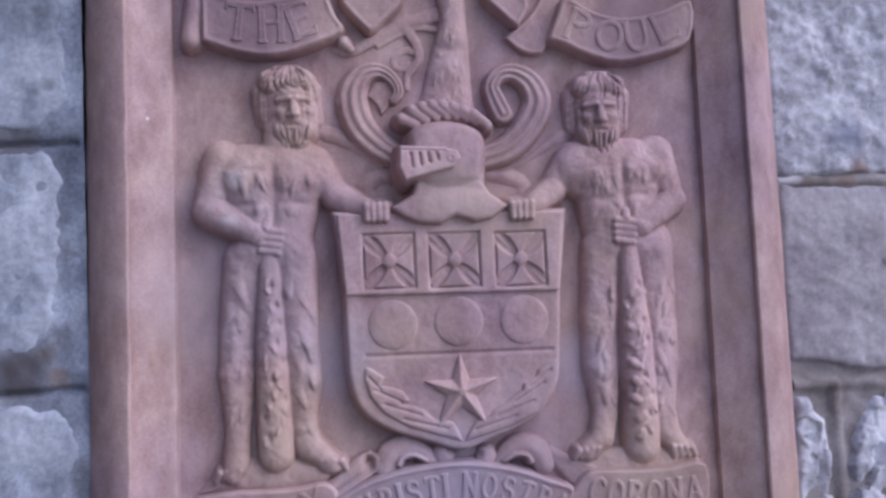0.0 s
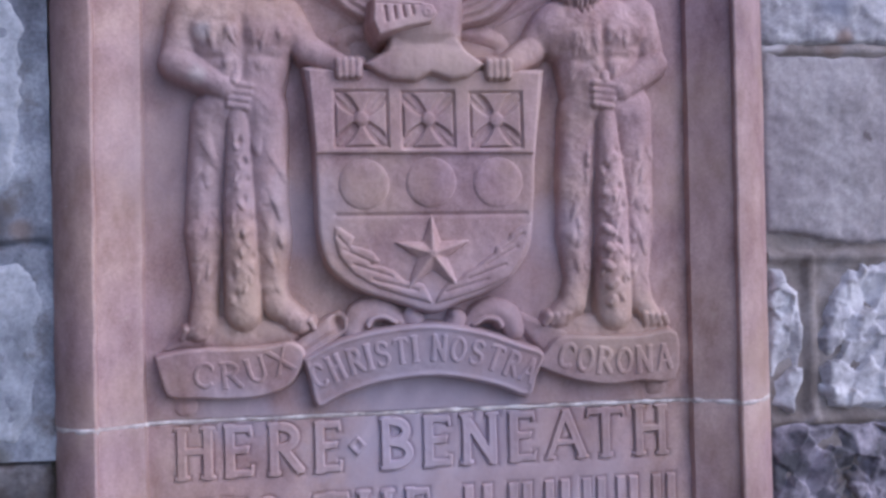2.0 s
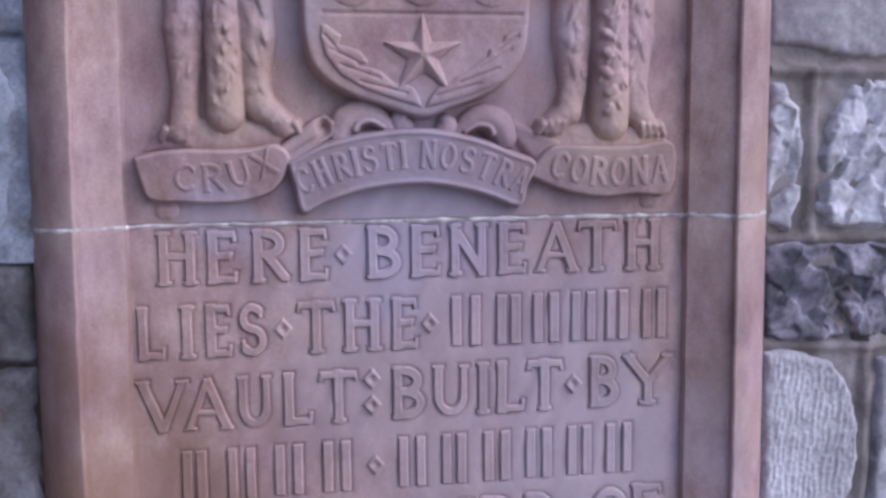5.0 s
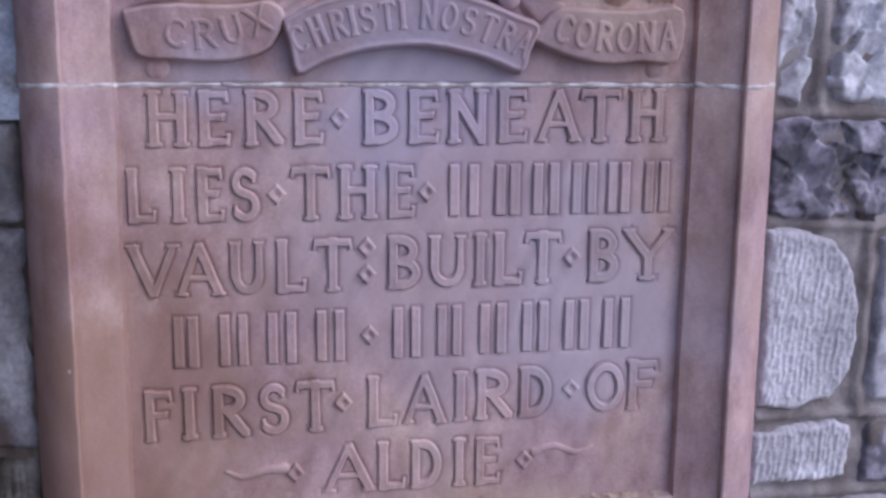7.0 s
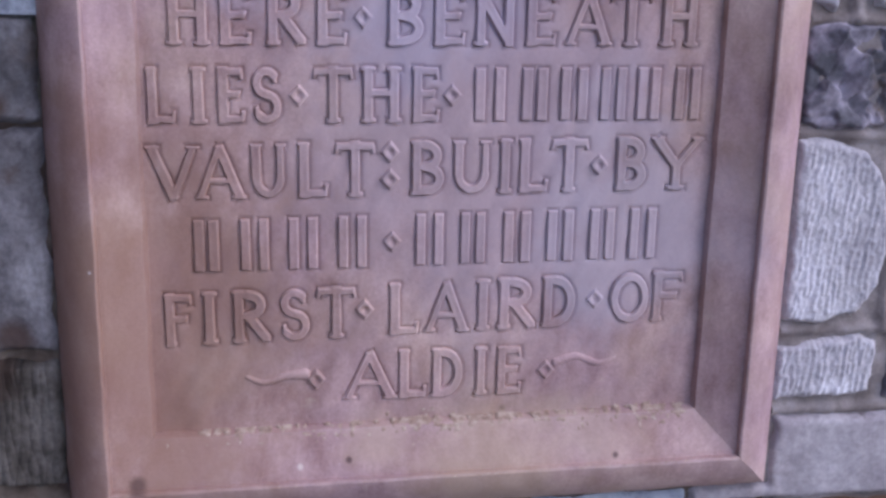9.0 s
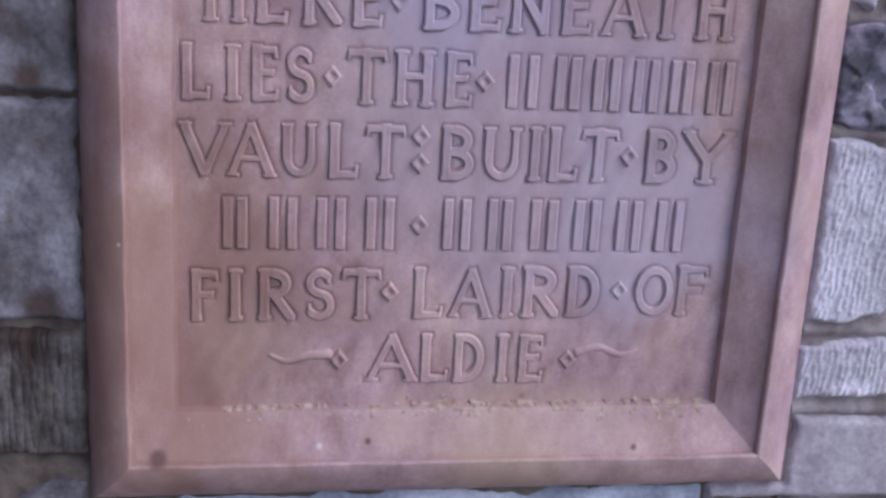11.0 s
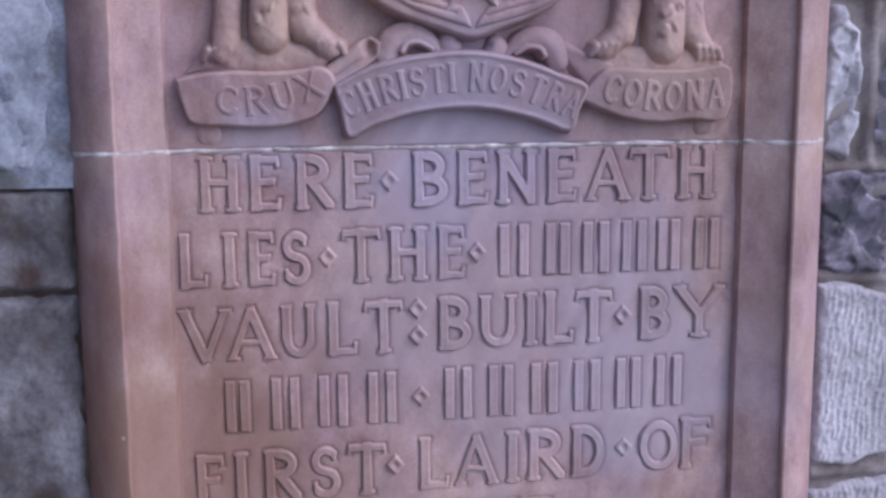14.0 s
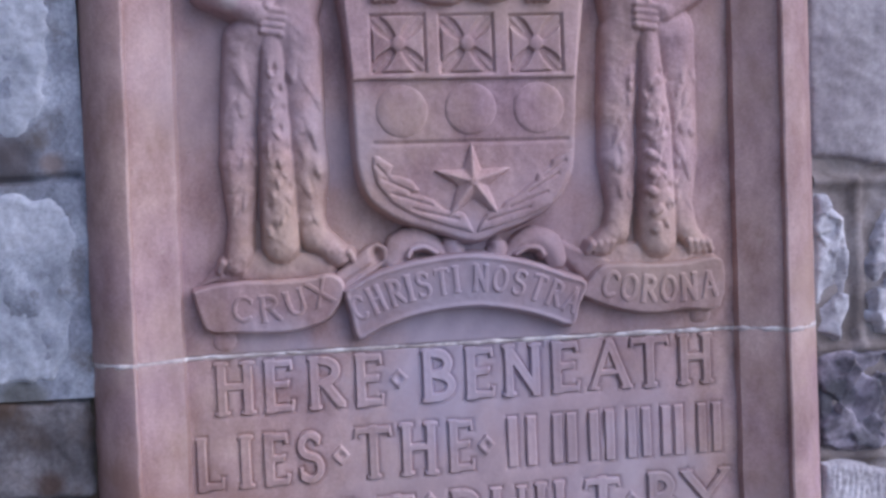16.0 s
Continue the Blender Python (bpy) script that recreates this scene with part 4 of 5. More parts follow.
b = band("motto_ribbon", [(-0.366, 1.551), (-0.336, 1.558), (-0.298, 1.561), (-0.253, 1.559), (-0.211, 1.561), (-0.183, 1.565), (-0.166, 1.548), (-0.184, 1.510), (-0.213, 1.496),
                          (-0.252, 1.490), (-0.310, 1.493), (-0.348, 1.496), (-0.358, 1.515)], 0.040, "ribbon under the feet lettered CRUX",
         [(-0.332, 1.480, 0.015, -0.328, 1.480, 0.015, 0.006, 0.006, 0.5, 0.001)], lean=0.17)
along("CRUX", [(-0.322, 1.508), (-0.270, 1.506), (-0.225, 1.513), (-0.174, 1.532)], 0.036, b)
b = band("motto_ribbon", [(-0.168, 1.542), (-0.121, 1.565), (-0.059, 1.579), (0.011, 1.584), (0.082, 1.571), (0.135, 1.551), (0.167, 1.537), (0.156, 1.506), (0.145, 1.477),
                          (0.096, 1.495), (0.018, 1.511), (-0.061, 1.505), (-0.118, 1.488), (-0.150, 1.474), (-0.160, 1.512)], 0.046, "arched ribbon lettered CHRISTI NOSTRA", lean=0.17, rim=0.0022)
along("CHRISTI NOSTRA", [(-0.152, 1.497), (-0.100, 1.518), (-0.040, 1.530), (0.020, 1.533), (0.080, 1.521), (0.150, 1.493)], 0.036, b, wide=0.82)
b = band("motto_ribbon", [(0.160, 1.519), (0.166, 1.534), (0.186, 1.557), (0.210, 1.560), (0.260, 1.557), (0.311, 1.558), (0.358, 1.560), (0.358, 1.494), (0.310, 1.493), (0.266, 1.489),
                          (0.223, 1.495), (0.187, 1.507)], 0.042, "ribbon under the feet lettered CORONA",
         [(0.330, 1.482, 0.013, 0.338, 1.482, 0.013, 0.006, 0.006, 0.6, 0.001)], lean=0.17)
along("CORONA", [(0.180, 1.519), (0.220, 1.509), (0.270, 1.504), (0.310, 1.505), (0.356, 1.509)], 0.038, b)
b = band("crest_ribbon", [(-0.330, 2.193), (-0.283, 2.176), (-0.237, 2.169), (-0.189, 2.178), (-0.133, 2.202), (-0.144, 2.228), (-0.160, 2.262), (-0.200, 2.252),
                          (-0.250, 2.246), (-0.300, 2.254), (-0.326, 2.270)], 0.046, "draped ribbon lettered THE", [(-0.346, 2.196, 0.014, -0.334, 2.28, 0.014, 0.028, 0.028, 1.0, 0.002),
                                                                                           (-0.130, 2.190, 0.009, -0.122, 2.180, 0.006, 0.020, 0.020, 1.0, 0.002)], lean=0.10, rim=0.0018)
along("THE", [(-0.306, 2.195), (-0.250, 2.188), (-0.200, 2.190), (-0.160, 2.203)], 0.052, b, wide=0.9)
b = band("crest_ribbon", [(0.167, 2.184), (0.195, 2.174), (0.222, 2.160), (0.271, 2.148), (0.331, 2.158), (0.378, 2.178), (0.382, 2.236), (0.340, 2.222), (0.285, 2.212), (0.235, 2.222),
                          (0.195, 2.244), (0.180, 2.215)], 0.044, "draped ribbon lettered POUL", lean=0.10, rim=0.0018)
along("POUL", [(0.180, 2.190), (0.225, 2.172), (0.275, 2.160), (0.325, 2.168), (0.372, 2.188)], 0.046, b, wide=0.85)
band("crest_ribbon", [(-0.135, 2.262), (-0.128, 2.240), (-0.098, 2.206), (-0.088, 2.203), (-0.070, 2.220), (-0.045, 2.245), (-0.05, 2.275)], 0.034, "folded end of the upper ribbon", rim=0.002)
band("crest_ribbon", [(0.075, 2.250), (0.118, 2.208), (0.128, 2.213), (0.140, 2.240), (0.110, 2.275), (0.08, 2.275)], 0.034, "folded end of the upper ribbon", rim=0.002)
band("crest_ribbon", [(0.104, 2.192), (0.130, 2.170), (0.158, 2.167), (0.170, 2.186), (0.200, 2.250), (0.170, 2.262), (0.145, 2.225)], 0.018, "shallow turned-back fold of the upper ribbon", rim=0.003)

# leafy curls between shield and lower ribbon
for flip in (1, -1):
    def at(x, z, f=flip):
        return (x, z) if f > 0 else (0.030 - x, z - 0.007)
    x0, x1 = sorted((at(-0.125, 0)[0], at(0.022, 0)[0]))
    q = Relief(x0, x1, 1.54, 1.64, 0.0014, GROUND)
    q.ribbed([at(-0.098, 1.578), at(-0.088, 1.598), at(-0.066, 1.607), at(-0.046, 1.600), at(-0.028, 1.582)], [0.014, 0.018, 0.016, 0.012, 0.006], 0.024, 0.45, 1, 0.0025)
    q.strand([at(-0.078, 1.585), at(-0.072, 1.594), at(-0.056, 1.596), at(-0.040, 1.588)], 0.003, 0.002, 0.034, 0.8, 0.001)
    q.limb(*at(-0.016, 1.596), 0.014, *at(-0.013, 1.588), 0.013, 0.020, 0.020, 0.7, 0.001)
    q.dent(*at(-0.003, 1.600), 0.006, 0.005, 0.008)
    carve("leaf_curl", q, label="leafy curl under the shield", wear=0.0008)
q = Relief(-0.20, -0.08, 1.52, 1.63, 0.0014, GROUND)
q.plate([(-0.186, 1.560), (-0.159, 1.579), (-0.136, 1.598), (-0.119, 1.605), (-0.103, 1.597), (-0.103, 1.579), (-0.137, 1.557), (-0.160, 1.538), (-0.176, 1.542)], 0.029, 0.009, 0.002, 6.0)
q.dent(-0.120, 1.590, 0.007, 0.010, 0.018).groove(-0.165, 1.552, -0.115, 1.582, 0.004, 0.005)
carve("ribbon_loop", q, label="looped fold of the lower ribbon", wear=0.0008)
q = Relief(0.10, 0.23, 1.51, 1.62, 0.0014, GROUND)
q.plate([(0.120, 1.590), (0.141, 1.596), (0.169, 1.580), (0.205, 1.566), (0.192, 1.538), (0.169, 1.533), (0.146, 1.553), (0.128, 1.570)], 0.030, 0.008, 0.002, 6.0)
q.h = np.where(q.h > -0.05, q.h - 0.35 * np.clip(0.200 - q.x, 0, 0.1) * 0.6, q.h)
q.groove(0.126, 1.582, 0.160, 1.540, 0.005, 0.007)
carve("ribbon_loop", q, label="looped fold of the lower ribbon", wear=0.0008)

# ---- the two bearded supporters, each one plain carved mesh ----


def locks(r, rnd, n, ax, az, bx, bz, spread, length=0.030, width=0.009, amp=0.0050):
    for k in range(n):
        t = (k + rnd.random()) / n
        r.tuft(ax + (bx - ax) * t + rnd.uniform(-spread, spread), az + (bz - az) * t, length * rnd.uniform(0.7, 1.3), width * rnd.uniform(0.7, 1.3), amp * rnd.uniform(0.6, 1.2),
               rnd.uniform(-0.5, 0.5))


def carved_head(r, x, z, lean, rnd):
    """Head with a cap of combed hair, brow, nose and full beard; lean: which way it turns."""
    f = x + lean
    r.limb(x, z + 0.009, 0.046, x, z - 0.006, 0.043, 0.012, 0.012, 0.60, 0.004)
    for s in (-1, 1):
        # hair falling past the ears
        r.limb(x + s * 0.033, z + 0.020, 0.017, x + s * (0.034 + 0.4 * lean * s), z - 0.022, 0.014, 0.018, 0.012, 0.75, 0.012)
    # face, cheeks and jaw
    r.limb(f, z + 0.010, 0.028, f, z - 0.026, 0.025, 0.029, 0.031, 0.75, 0.003)
    for s in (-1, 1):
        r.limb(f + s * 0.016, z - 0.014, 0.010, f + s * 0.014, z - 0.017, 0.009, 0.040, 0.040, 0.8, 0.006)
        r.dent(f + s * 0.0125, z - 0.0045, 0.0080, 0.0055, 0.0075)
        r.limb(f + s * 0.021, z + 0.0025, 0.0032, f + s * 0.005, z + 0.0040, 0.0036, 0.045, 0.0515, 0.7, 0.003)
        r.limb(f + s * 0.0170, z - 0.0050, 0.0026, f + s * 0.0085, z - 0.0052, 0.0026, 0.0430, 0.0445, 0.7, 0.001)
        r.groove(f + s * 0.0180, z - 0.0052, f + s * 0.0075, z - 0.0056, 0.0009, 0.0016)
        r.dent(f + s * 0.0105, z - 0.019, 0.003, 0.007, 0.0030)
    r.limb(f, z + 0.003, 0.0036, f + lean * 0.2, z - 0.019, 0.0058, 0.0500, 0.0575, 0.8, 0.002)
    for s in (-1, 1):
        r.limb(f + s * 0.0055, z - 0.0205, 0.0036, f + s * 0.0050, z - 0.0212, 0.0034, 0.0535, 0.0535, 0.8, 0.002)
    # beard: a rounded mass with curling locks cut into it
    r.limb(f - 0.012, z - 0.040, 0.0165, f + 0.012, z - 0.040, 0.0165, 0.036, 0.036, 0.80, 0.004)
    r.limb(f - 0.006, z - 0.052, 0.0145, f + 0.007, z - 0.053, 0.0145, 0.034, 0.034, 0.80, 0.004)
    for s in (-1, 1):
        r.limb(f + s * 0.026, z - 0.006, 0.0065, f + s * 0.021, z - 0.042, 0.0090, 0.030, 0.032, 0.9, 0.004)
        m = smooth_path([(f + s * 0.0015, z - 0.0265), (f + s * 0.0090, z - 0.0285), (f + s * 0.0155, z - 0.0370), (f + s * 0.0165, z - 0.0460)], 3)
        for i, (p, q) in enumerate(zip(m, m[1:])):
            r.limb(p[0], p[1], 0.0042 - 0.0002 * i, q[0], q[1], 0.0040 - 0.0002 * i, 0.0490 - 0.0010 * i, 0.0480 - 0.0010 * i, 0.8, 0.0014)
            r.groove(p[0], p[1] + 0.0008, q[0], q[1] + 0.0008, 0.0008, 0.0010)
    r.groove(f - 0.0065, z - 0.0345, f + 0.0065, z - 0.0345, 0.0018, 0.0050)
    r.limb(f - 0.004, z - 0.0385, 0.0026, f + 0.004, z - 0.0385, 0.0026, 0.0480, 0.0480, 0.7, 0.0015)
    for k in range(9):
        a = -1 + k / 4
        bend = rnd.uniform(-0.004, 0.004)
        m = smooth_path([(f + 0.021 * a, z - 0.040 + 0.012 * abs(a)), (f + 0.019 * a + bend, z - 0.053 + 0.008 * abs(a)), (f + 0.013 * a - bend, z - 0.068 + 0.012 * a * a)], 4)
        for p, q in zip(m, m[1:]):
            r.groove(p[0], p[1], q[0], q[1], 0.0013, 0.0030 + rnd.uniform(-0.0008, 0.0008))
    # cap of hair over the brow
    r.limb(x - 0.022, z + 0.031, 0.0170, x + 0.022, z + 0.032, 0.0170, 0.034, 0.034, 0.95, 0.004)
    r.limb(x - 0.010, z + 0.040, 0.0150, x + 0.012, z + 0.041, 0.0140, 0.032, 0.032, 0.95, 0.005)
    for k in range(9):
        # ends of the fringe hang unevenly
        a = -1 + k / 4 + rnd.uniform(-0.05, 0.05)
        r.limb(f + 0.022 * a, z + 0.026, 0.0046, f + 0.025 * a + rnd.uniform(-0.003, 0.003), z + 0.0165 - 0.006 * abs(a) + rnd.uniform(-0.003, 0.003), 0.0032, 0.0455 - 0.008 * a * a,
               0.0465 - 0.010 * a * a, 0.8, 0.0014)
    for k in range(21):
        # comb lines fan out from the crown
        a = -1 + k / 10 + rnd.uniform(-0.03, 0.03)
        wave = rnd.uniform(-0.003, 0.003)
        low = -0.034 if abs(a) > 0.62 else 0.016
        pts = smooth_path([(x + 0.004 + 0.012 * a, z + 0.053), (x + 0.029 * a + wave, z + 0.040), (x + 0.041 * a - wave, z + 0.026 - 0.012 * a * a), (x + (0.043 if abs(a) < 0.62 else 0.040) * a + lean * (abs(a) < 0.6), z + low + rnd.uniform(-0.004, 0.004))], 4)
        deep = rnd.uniform(0.0018, 0.0036)
        for p, q in zip(pts, pts[1:]):
            r.groove(p[0], p[1], q[0], q[1], 0.0011, deep)


def fist(r, x, z, c, flat=False):
    """A closed hand, four knuckled fingers side by side."""
    for k in range(4):
        if flat:
            r.limb(x - 0.015, z + 0.014 - 0.0095 * k, 0.0056, x + 0.014 - 0.002 * k, z + 0.010 - 0.0095 * k, 0.0052, c, c, 0.95, 0.0010)
        else:
            r.limb(x - 0.0135 + 0.009 * k, z + 0.009, 0.0052, x - 0.0125 + 0.0085 * k, z - 0.010, 0.0046, c, c, 0.9, 0.0012)


def toes(r, x, z, dx):
    for k in range(4):
        r.limb(x + dx * (0.012 - 0.009 * k), z + 0.004 + 0.001 * k, 0.0048, x + dx * (0.018 - 0.010 * k), z - 0.006, 0.0042, 0.034, 0.028, 0.9, 0.0015)


def supporter_with_level_arm():
    r = Relief(-0.375, -0.07, 1.555, 2.175, 0.0018, GROUND)
    rnd = random.Random(11)
    # mound under the feet
    r.plate([(-0.362, 1.556), (-0.335, 1.585), (-0.300, 1.602), (-0.245, 1.606), (-0.200, 1.598), (-0.160, 1.586), (-0.180, 1.560), (-0.260, 1.553)], 0.026, 0.020, 0.004, 4.0)
    # far leg, near leg
    r.limb(-0.280, 1.880, 0.033, -0.296, 1.770, 0.0265, 0.012).limb(-0.296, 1.775, 0.0255, -0.298, 1.720, 0.0270, 0.012).limb(-0.298, 1.720, 0.0275, -0.299, 1.635, 0.0165, 0.012, 0.016)
    r.limb(-0.299, 1.640, 0.0165, -0.303, 1.596, 0.0185, 0.016, 0.022).limb(-0.300, 1.600, 0.016, -0.310, 1.584, 0.014, 0.022, 0.026)
    r.limb(-0.213, 1.880, 0.033, -0.210, 1.760, 0.0275, 0.016).limb(-0.210, 1.765, 0.0265, -0.206, 1.710, 0.0270, 0.016).limb(-0.206, 1.710, 0.0270, -0.207, 1.645, 0.0185, 0.016, 0.018)
    r.limb(-0.207, 1.648, 0.018, -0.202, 1.615, 0.019, 0.018, 0.022).limb(-0.200, 1.618, 0.018, -0.172, 1.592, 0.016, 0.022, 0.024)
    toes(r, -0.170, 1.590, 1), toes(r, -0.312, 1.583, -1)
    # trunk
    r.limb(-0.277, 2.000, 0.046, -0.200, 1.998, 0.046, 0.014, 0.014, 0.78, 0.010).limb(-0.262, 1.990, 0.052, -0.244, 1.905, 0.046, 0.016, 0.014, 0.72, 0.010)
    r.limb(-0.218, 1.990, 0.050, -0.230, 1.905, 0.044, 0.016, 0.014, 0.72, 0.010).limb(-0.266, 1.890, 0.034, -0.216, 1.890, 0.034, 0.016, 0.016, 0.8, 0.010)
    r.limb(-0.230, 2.03, 0.026, -0.226, 2.06, 0.024, 0.018)
    r.limb(-0.285, 1.992, 0.024, -0.252, 1.988, 0.026, 0.032, 0.032, 0.75, 0.008).limb(-0.222, 1.988, 0.026, -0.194, 1.990, 0.022, 0.032, 0.032, 0.75, 0.008)
    r.dent(-0.237, 1.985, 0.006, 0.022, 0.005).dent(-0.240, 1.940, 0.008, 0.030, 0.005).dent(-0.275, 1.955, 0.020, 0.005, 0.003).dent(-0.205, 1.955, 0.020, 0.005, 0.003)
    locks(r, rnd, 5, -0.285, 2.004, -0.240, 2.000, 0.006, 0.030, 0.0085, 0.0036), locks(r, rnd, 4, -0.222, 2.000, -0.190, 1.998, 0.006, 0.030, 0.0085, 0.0036)
    locks(r, rnd, 4, -0.270, 1.962, -0.205, 1.958, 0.008, 0.028, 0.0085, 0.0034)
    locks(r, rnd, 11, -0.288, 1.860, -0.298, 1.660, 0.018), locks(r, rnd, 12, -0.212, 1.860, -0.206, 1.660, 0.020)
    # club
    r.limb(-0.247, 1.900, 0.0130, -0.249, 1.740, 0.0215, 0.036, 0.032, 0.9, 0.0008).limb(-0.249, 1.740, 0.0215, -0.247, 1.608, 0.0250, 0.030, 0.024, 0.9, 0.002)
    locks(r, rnd, 18, -0.247, 1.86, -0.247, 1.63, 0.016, 0.015, 0.005, 0.0045)
    for k in range(9):
        r.dent(-0.247 + rnd.uniform(-0.016, 0.016), 1.84 - 0.026 * k, 0.004, 0.006, 0.005)
    # arms
    r.limb(-0.308, 2.022, 0.0300, -0.328, 1.955, 0.0235, 0.016, 0.022).limb(-0.328, 1.952, 0.0235, -0.262, 1.914, 0.0165, 0.026, 0.040, 0.9, 0.003)
    fist(r, -0.242, 1.905, 0.046, True)
    r.limb(-0.250, 1.922, 0.0055, -0.247, 1.932, 0.0055, 0.050, 0.046, 0.8, 0.002)
    r.limb(-0.262, 1.914, 0.015, -0.246, 1.907, 0.016, 0.036, 0.038, 0.7, 0.003)
    r.limb(-0.184, 2.012, 0.0300, -0.150, 1.966, 0.0205, 0.016, 0.020).limb(-0.150, 1.966, 0.0205, -0.112, 1.945, 0.0155, 0.026, 0.044, 0.9, 0.003)
    fist(r, -0.096, 1.937, 0.060)
    carved_head(r, -0.216, 2.100, 0.010, rnd)
    return carve("carved_figure", r, label="bearded shaggy carved figure resting a hand on a club", wear=0.0018)


def supporter_with_raised_fist():
    r = Relief(0.08, 0.375, 1.545, 2.155, 0.0018, GROUND)
    rnd = random.Random(23)
    r.plate([(0.165, 1.560), (0.180, 1.582), (0.215, 1.590), (0.300, 1.588), (0.345, 1.576), (0.362, 1.562), (0.300, 1.548), (0.200, 1.548)], 0.026, 0.016, 0.004, 4.0)
    r.limb(0.232, 1.875, 0.032, 0.222, 1.765, 0.0270, 0.014).limb(0.222, 1.770, 0.0260, 0.220, 1.705, 0.0265, 0.014).limb(0.220, 1.705, 0.0265, 0.222, 1.635, 0.0175, 0.014, 0.016)
    r.limb(0.222, 1.640, 0.0170, 0.214, 1.605, 0.0180, 0.018, 0.022).limb(0.213, 1.605, 0.0165, 0.193, 1.587, 0.0150, 0.022, 0.024)
    r.limb(0.304, 1.870, 0.033, 0.309, 1.760, 0.0275, 0.012).limb(0.309, 1.765, 0.0270, 0.309, 1.705, 0.0275, 0.012).limb(0.309, 1.705, 0.0270, 0.306, 1.635, 0.0185, 0.012, 0.014)
    r.limb(0.306, 1.640, 0.0180, 0.312, 1.605, 0.0185, 0.016, 0.020).limb(0.313, 1.605, 0.0165, 0.327, 1.583, 0.0150, 0.020, 0.022)
    toes(r, 0.190, 1.585, -1), toes(r, 0.330, 1.580, 1)
    r.limb(0.206, 1.992, 0.044, 0.284, 1.996, 0.042, 0.014, 0.014, 0.78, 0.010).limb(0.242, 1.985, 0.052, 0.250, 1.900, 0.044, 0.016, 0.014, 0.72, 0.010)
    r.limb(0.278, 1.985, 0.046, 0.276, 1.900, 0.042, 0.016, 0.014, 0.72, 0.010).limb(0.246, 1.885, 0.036, 0.300, 1.882, 0.036, 0.014, 0.014, 0.8, 0.010)
    r.limb(0.244, 2.02, 0.026, 0.240, 2.05, 0.024, 0.018)
    r.limb(0.212, 1.984, 0.024, 0.244, 1.982, 0.026, 0.032, 0.032, 0.75, 0.008).limb(0.276, 1.984, 0.026, 0.304, 1.988, 0.022, 0.032, 0.032, 0.75, 0.008)
    r.dent(0.261, 1.980, 0.006, 0.022, 0.005).dent(0.262, 1.938, 0.008, 0.030, 0.005).dent(0.232, 1.945, 0.020, 0.006, 0.004).dent(0.290, 1.950, 0.018, 0.005, 0.003)
    locks(r, rnd, 5, 0.210, 1.990, 0.250, 1.992, 0.006, 0.030, 0.0085, 0.0036), locks(r, rnd, 4, 0.262, 1.994, 0.300, 1.992, 0.006, 0.030, 0.0085, 0.0036)
    locks(r, rnd, 5, 0.225, 1.950, 0.285, 1.948, 0.008, 0.028, 0.0085, 0.0034)
    locks(r, rnd, 11, 0.228, 1.850, 0.221, 1.660, 0.018), locks(r, rnd, 13, 0.308, 1.850, 0.308, 1.650, 0.020)
    r.limb(0.263, 1.885, 0.0130, 0.271, 1.740, 0.0230, 0.036, 0.032, 0.9, 0.0008).limb(0.271, 1.740, 0.0230, 0.272, 1.591, 0.0262, 0.030, 0.022, 0.9, 0.002)
    locks(r, rnd, 16, 0.268, 1.83, 0.272, 1.62, 0.016, 0.015, 0.005, 0.0045)
    for k in range(9):
        r.dent(0.270 + rnd.uniform(-0.018, 0.018), 1.82 - 0.026 * k, 0.005, 0.006, 0.006)
        r.limb(0.262 + rnd.uniform(-0.004, 0.012), 1.81 - 0.025 * k, 0.006, 0.264, 1.806 - 0.025 * k, 0.006, 0.048, 0.048, 0.7, 0.003)
    r.limb(0.316, 2.010, 0.0310, 0.338, 1.945, 0.0200, 0.016, 0.020).limb(0.338, 1.942, 0.0205, 0.285, 1.905, 0.0170, 0.026, 0.040, 0.9, 0.003)
    r.limb(0.285, 1.905, 0.016, 0.266, 1.900, 0.018, 0.036, 0.040, 0.7, 0.003)
    fist(r, 0.262, 1.900, 0.048, True)
    r.limb(0.262, 1.918, 0.006, 0.262, 1.926, 0.006, 0.050, 0.046, 0.8, 0.002)
    r.limb(0.192, 2.000, 0.0290, 0.160, 1.962, 0.0205, 0.014, 0.018).limb(0.160, 1.962, 0.0205, 0.128, 1.942, 0.0150, 0.024, 0.042, 0.9, 0.003)
    fist(r, 0.110, 1.933, 0.060)
    carved_head(r, 0.236, 2.080, -0.002, rnd)
    return carve("carved_figure", r, label="bearded shaggy carved figure with a fist round its club", wear=0.0018)


supporter_with_level_arm()
supporter_with_raised_fist()

# ---- stones of the wall ----
stone([(-0.90, 2.082), (-0.560, 2.080), (-0.530, 2.12), (-0.540, 2.36), (-0.90, 2.38)], STONE_BLUE, 0.0295, 1, edge=0.004, wobble=0.012)
stone([(-0.86, 1.765), (-0.575, 1.762), (-0.552, 1.800), (-0.545, 1.90), (-0.535, 2.000), (-0.550, 2.042), (-0.86, 2.046)], STONE_BLUE, 0.0300, 2, edge=0.004, wobble=0.014)
stone([(-0.95, 1.440), (-0.552, 1.442), (-0.532, 1.500), (-0.538, 1.56), (-0.524, 1.630), (-0.540, 1.684), (-0.95, 1.684)], STONE_BLUE, 0.0305, 3, edge=0.004, wobble=0.014)
stone([(-0.80, 1.280), (-0.519, 1.281), (-0.516, 1.410), (-0.80, 1.410)], STONE_MOSSY, 0.028, 4)
stone([(-0.88, 0.963), (-0.519, 0.965), (-0.519, 1.264), (-0.88, 1.264)], STONE_GREY, 0.029, 5)
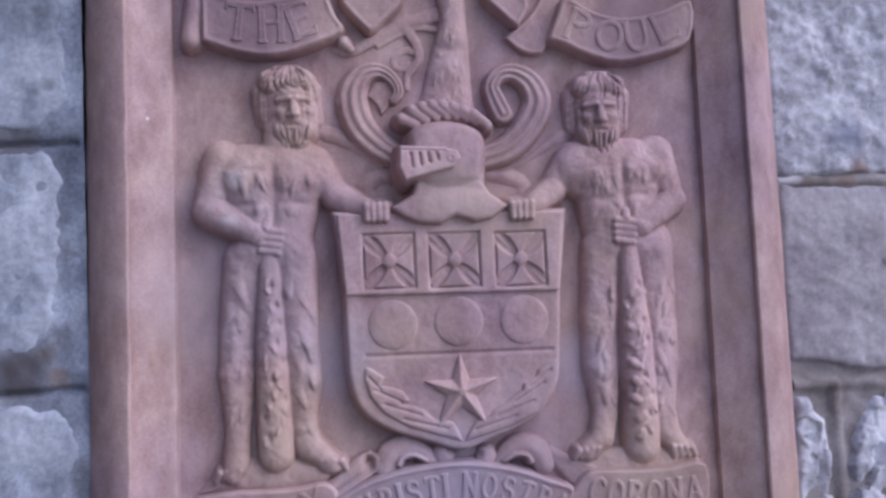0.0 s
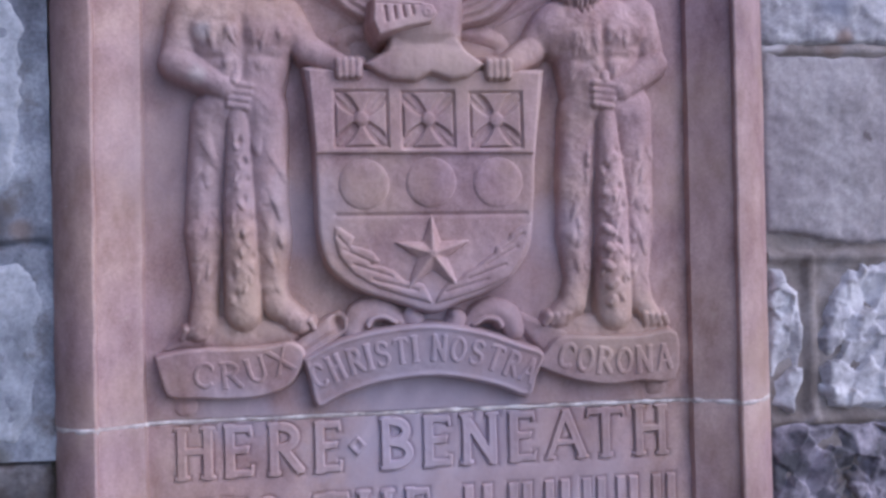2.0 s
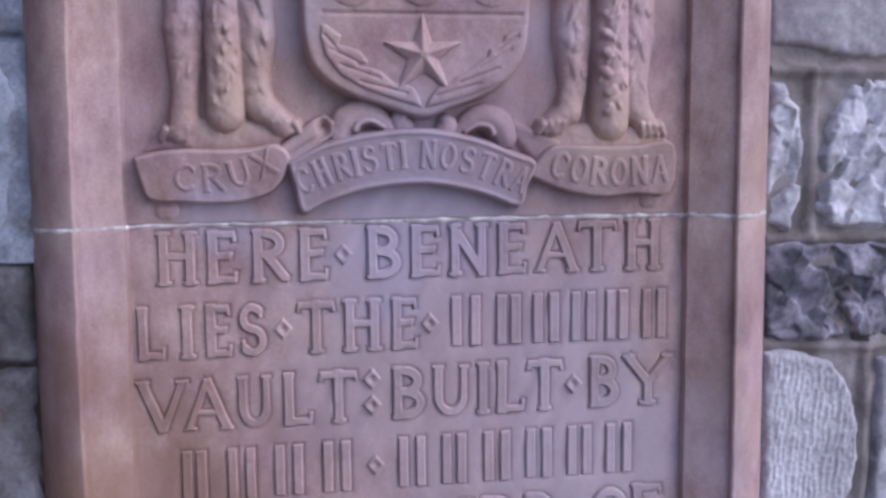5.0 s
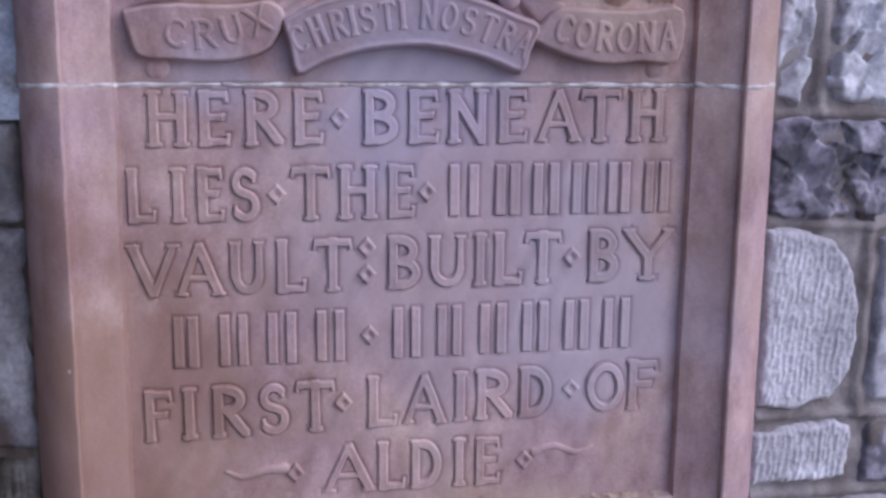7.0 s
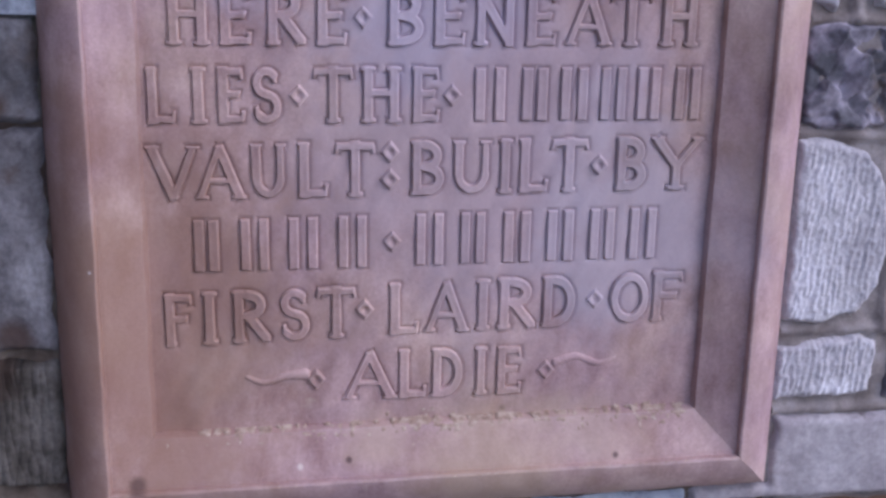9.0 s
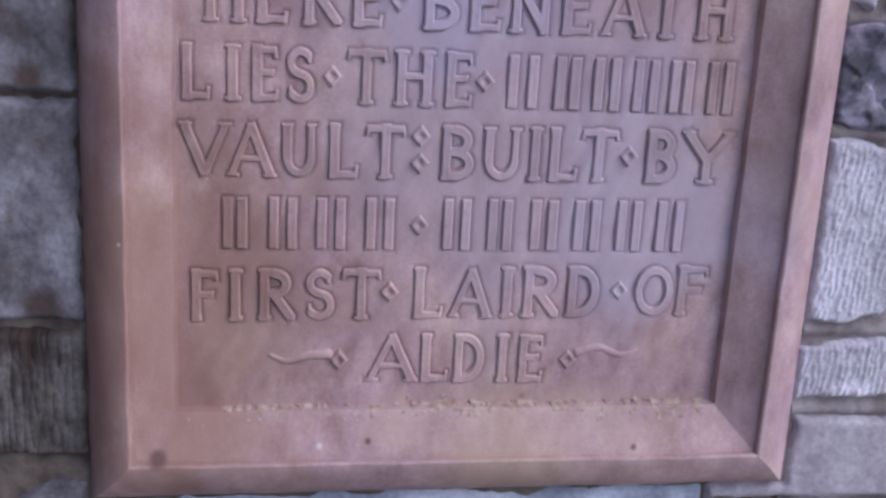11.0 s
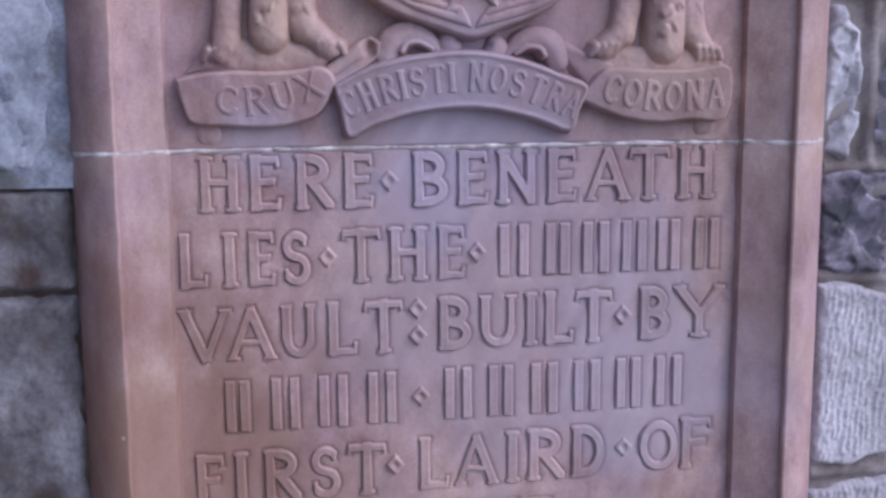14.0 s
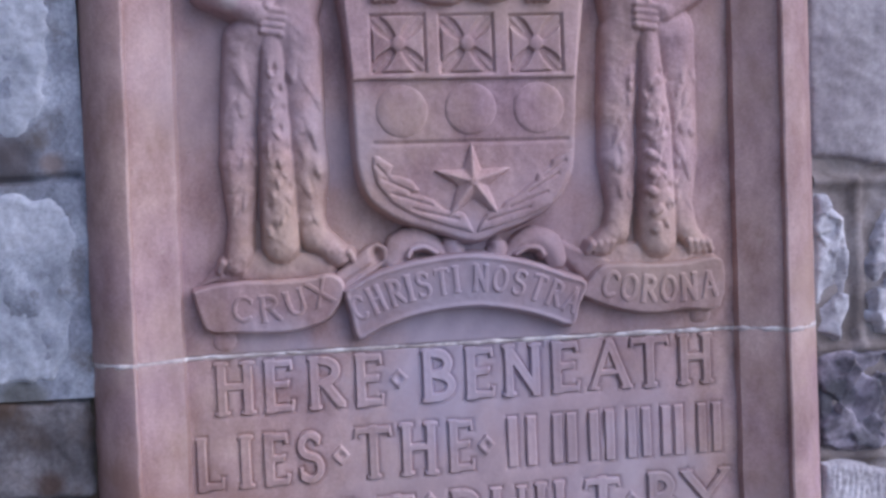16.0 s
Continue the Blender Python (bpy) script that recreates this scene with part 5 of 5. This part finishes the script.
stone([(-0.84, 0.762), (-0.519, 0.764), (-0.519, 0.947), (-0.84, 0.945)], STONE_TOOLED_DARK, 0.029, 6)
stone([(0.508, 1.976), (0.95, 1.974), (0.95, 2.38), (0.506, 2.38)], STONE_LIMED, 0.029, 7, rough=0.008, size=0.03)
stone([(0.512, 1.700), (0.560, 1.696), (0.640, 1.680), (0.92, 1.668), (0.92, 1.956), (0.600, 1.958), (0.512, 1.968)], STONE_SMOOTH, 0.027, 8)
stone([(0.514, 1.446), (0.545, 1.436), (0.561, 1.480), (0.565, 1.545), (0.557, 1.605), (0.535, 1.640), (0.514, 1.650)], STONE_LIMED, 0.0285, 9, rough=0.004, size=0.025, facets=0.0018, step=0.0025)
stone([(0.604, 1.438), (0.80, 1.432), (0.82, 1.640), (0.640, 1.640), (0.612, 1.600), (0.598, 1.540)], STONE_LIMED, 0.0285, 10, rough=0.004, size=0.03, facets=0.0012, step=0.003)
stone([(0.512, 1.275), (0.80, 1.270), (0.80, 1.410), (0.512, 1.412)], STONE_DARK, 0.027, 11, rough=0.006, facets=0.007, step=0.0025)
stone([(0.516, 0.990), (0.570, 0.984), (0.620, 1.000), (0.652, 1.040), (0.662, 1.110), (0.650, 1.180), (0.620, 1.232), (0.570, 1.248), (0.516, 1.252)], STONE_TOOLED, 0.031, 12, rough=0.004, step=0.0016, strokes=0.85)
stone([(0.690, 0.990), (0.95, 0.985), (0.95, 1.240), (0.690, 1.240)], STONE_PALE, 0.028, 13)
stone([(0.512, 0.866), (0.662, 0.872), (0.664, 0.952), (0.640, 0.960), (0.512, 0.944)], STONE_TOOLED, 0.028, 14, rough=0.004, step=0.0016, strokes=0.92)
stone([(0.690, 0.862), (0.93, 0.866), (0.93, 0.958), (0.690, 0.958)], STONE_DARK, 0.026, 15)
stone([(0.40, 0.700), (0.60, 0.704), (0.92, 0.716), (0.92, 0.835), (0.522, 0.832), (0.516, 0.728), (0.40, 0.716)], STONE_SMOOTH, 0.030, 16, rough=0.004)
stone([(-0.49, 0.50), (0.385, 0.50), (0.385, 0.716), (-0.49, 0.688)], STONE_BLUE, 0.030, 17, step=0.008)
stone([(-0.620, 0.50), (-0.520, 0.50), (-0.520, 0.716), (-0.545, 0.726), (-0.585, 0.712), (-0.615, 0.690)], STONE_GREY, 0.028, 19)
stone([(0.42, 0.48), (0.92, 0.48), (0.92, 0.700), (0.60, 0.690), (0.42, 0.680)], STONE_BROWN, 0.028, 18, step=0.008)
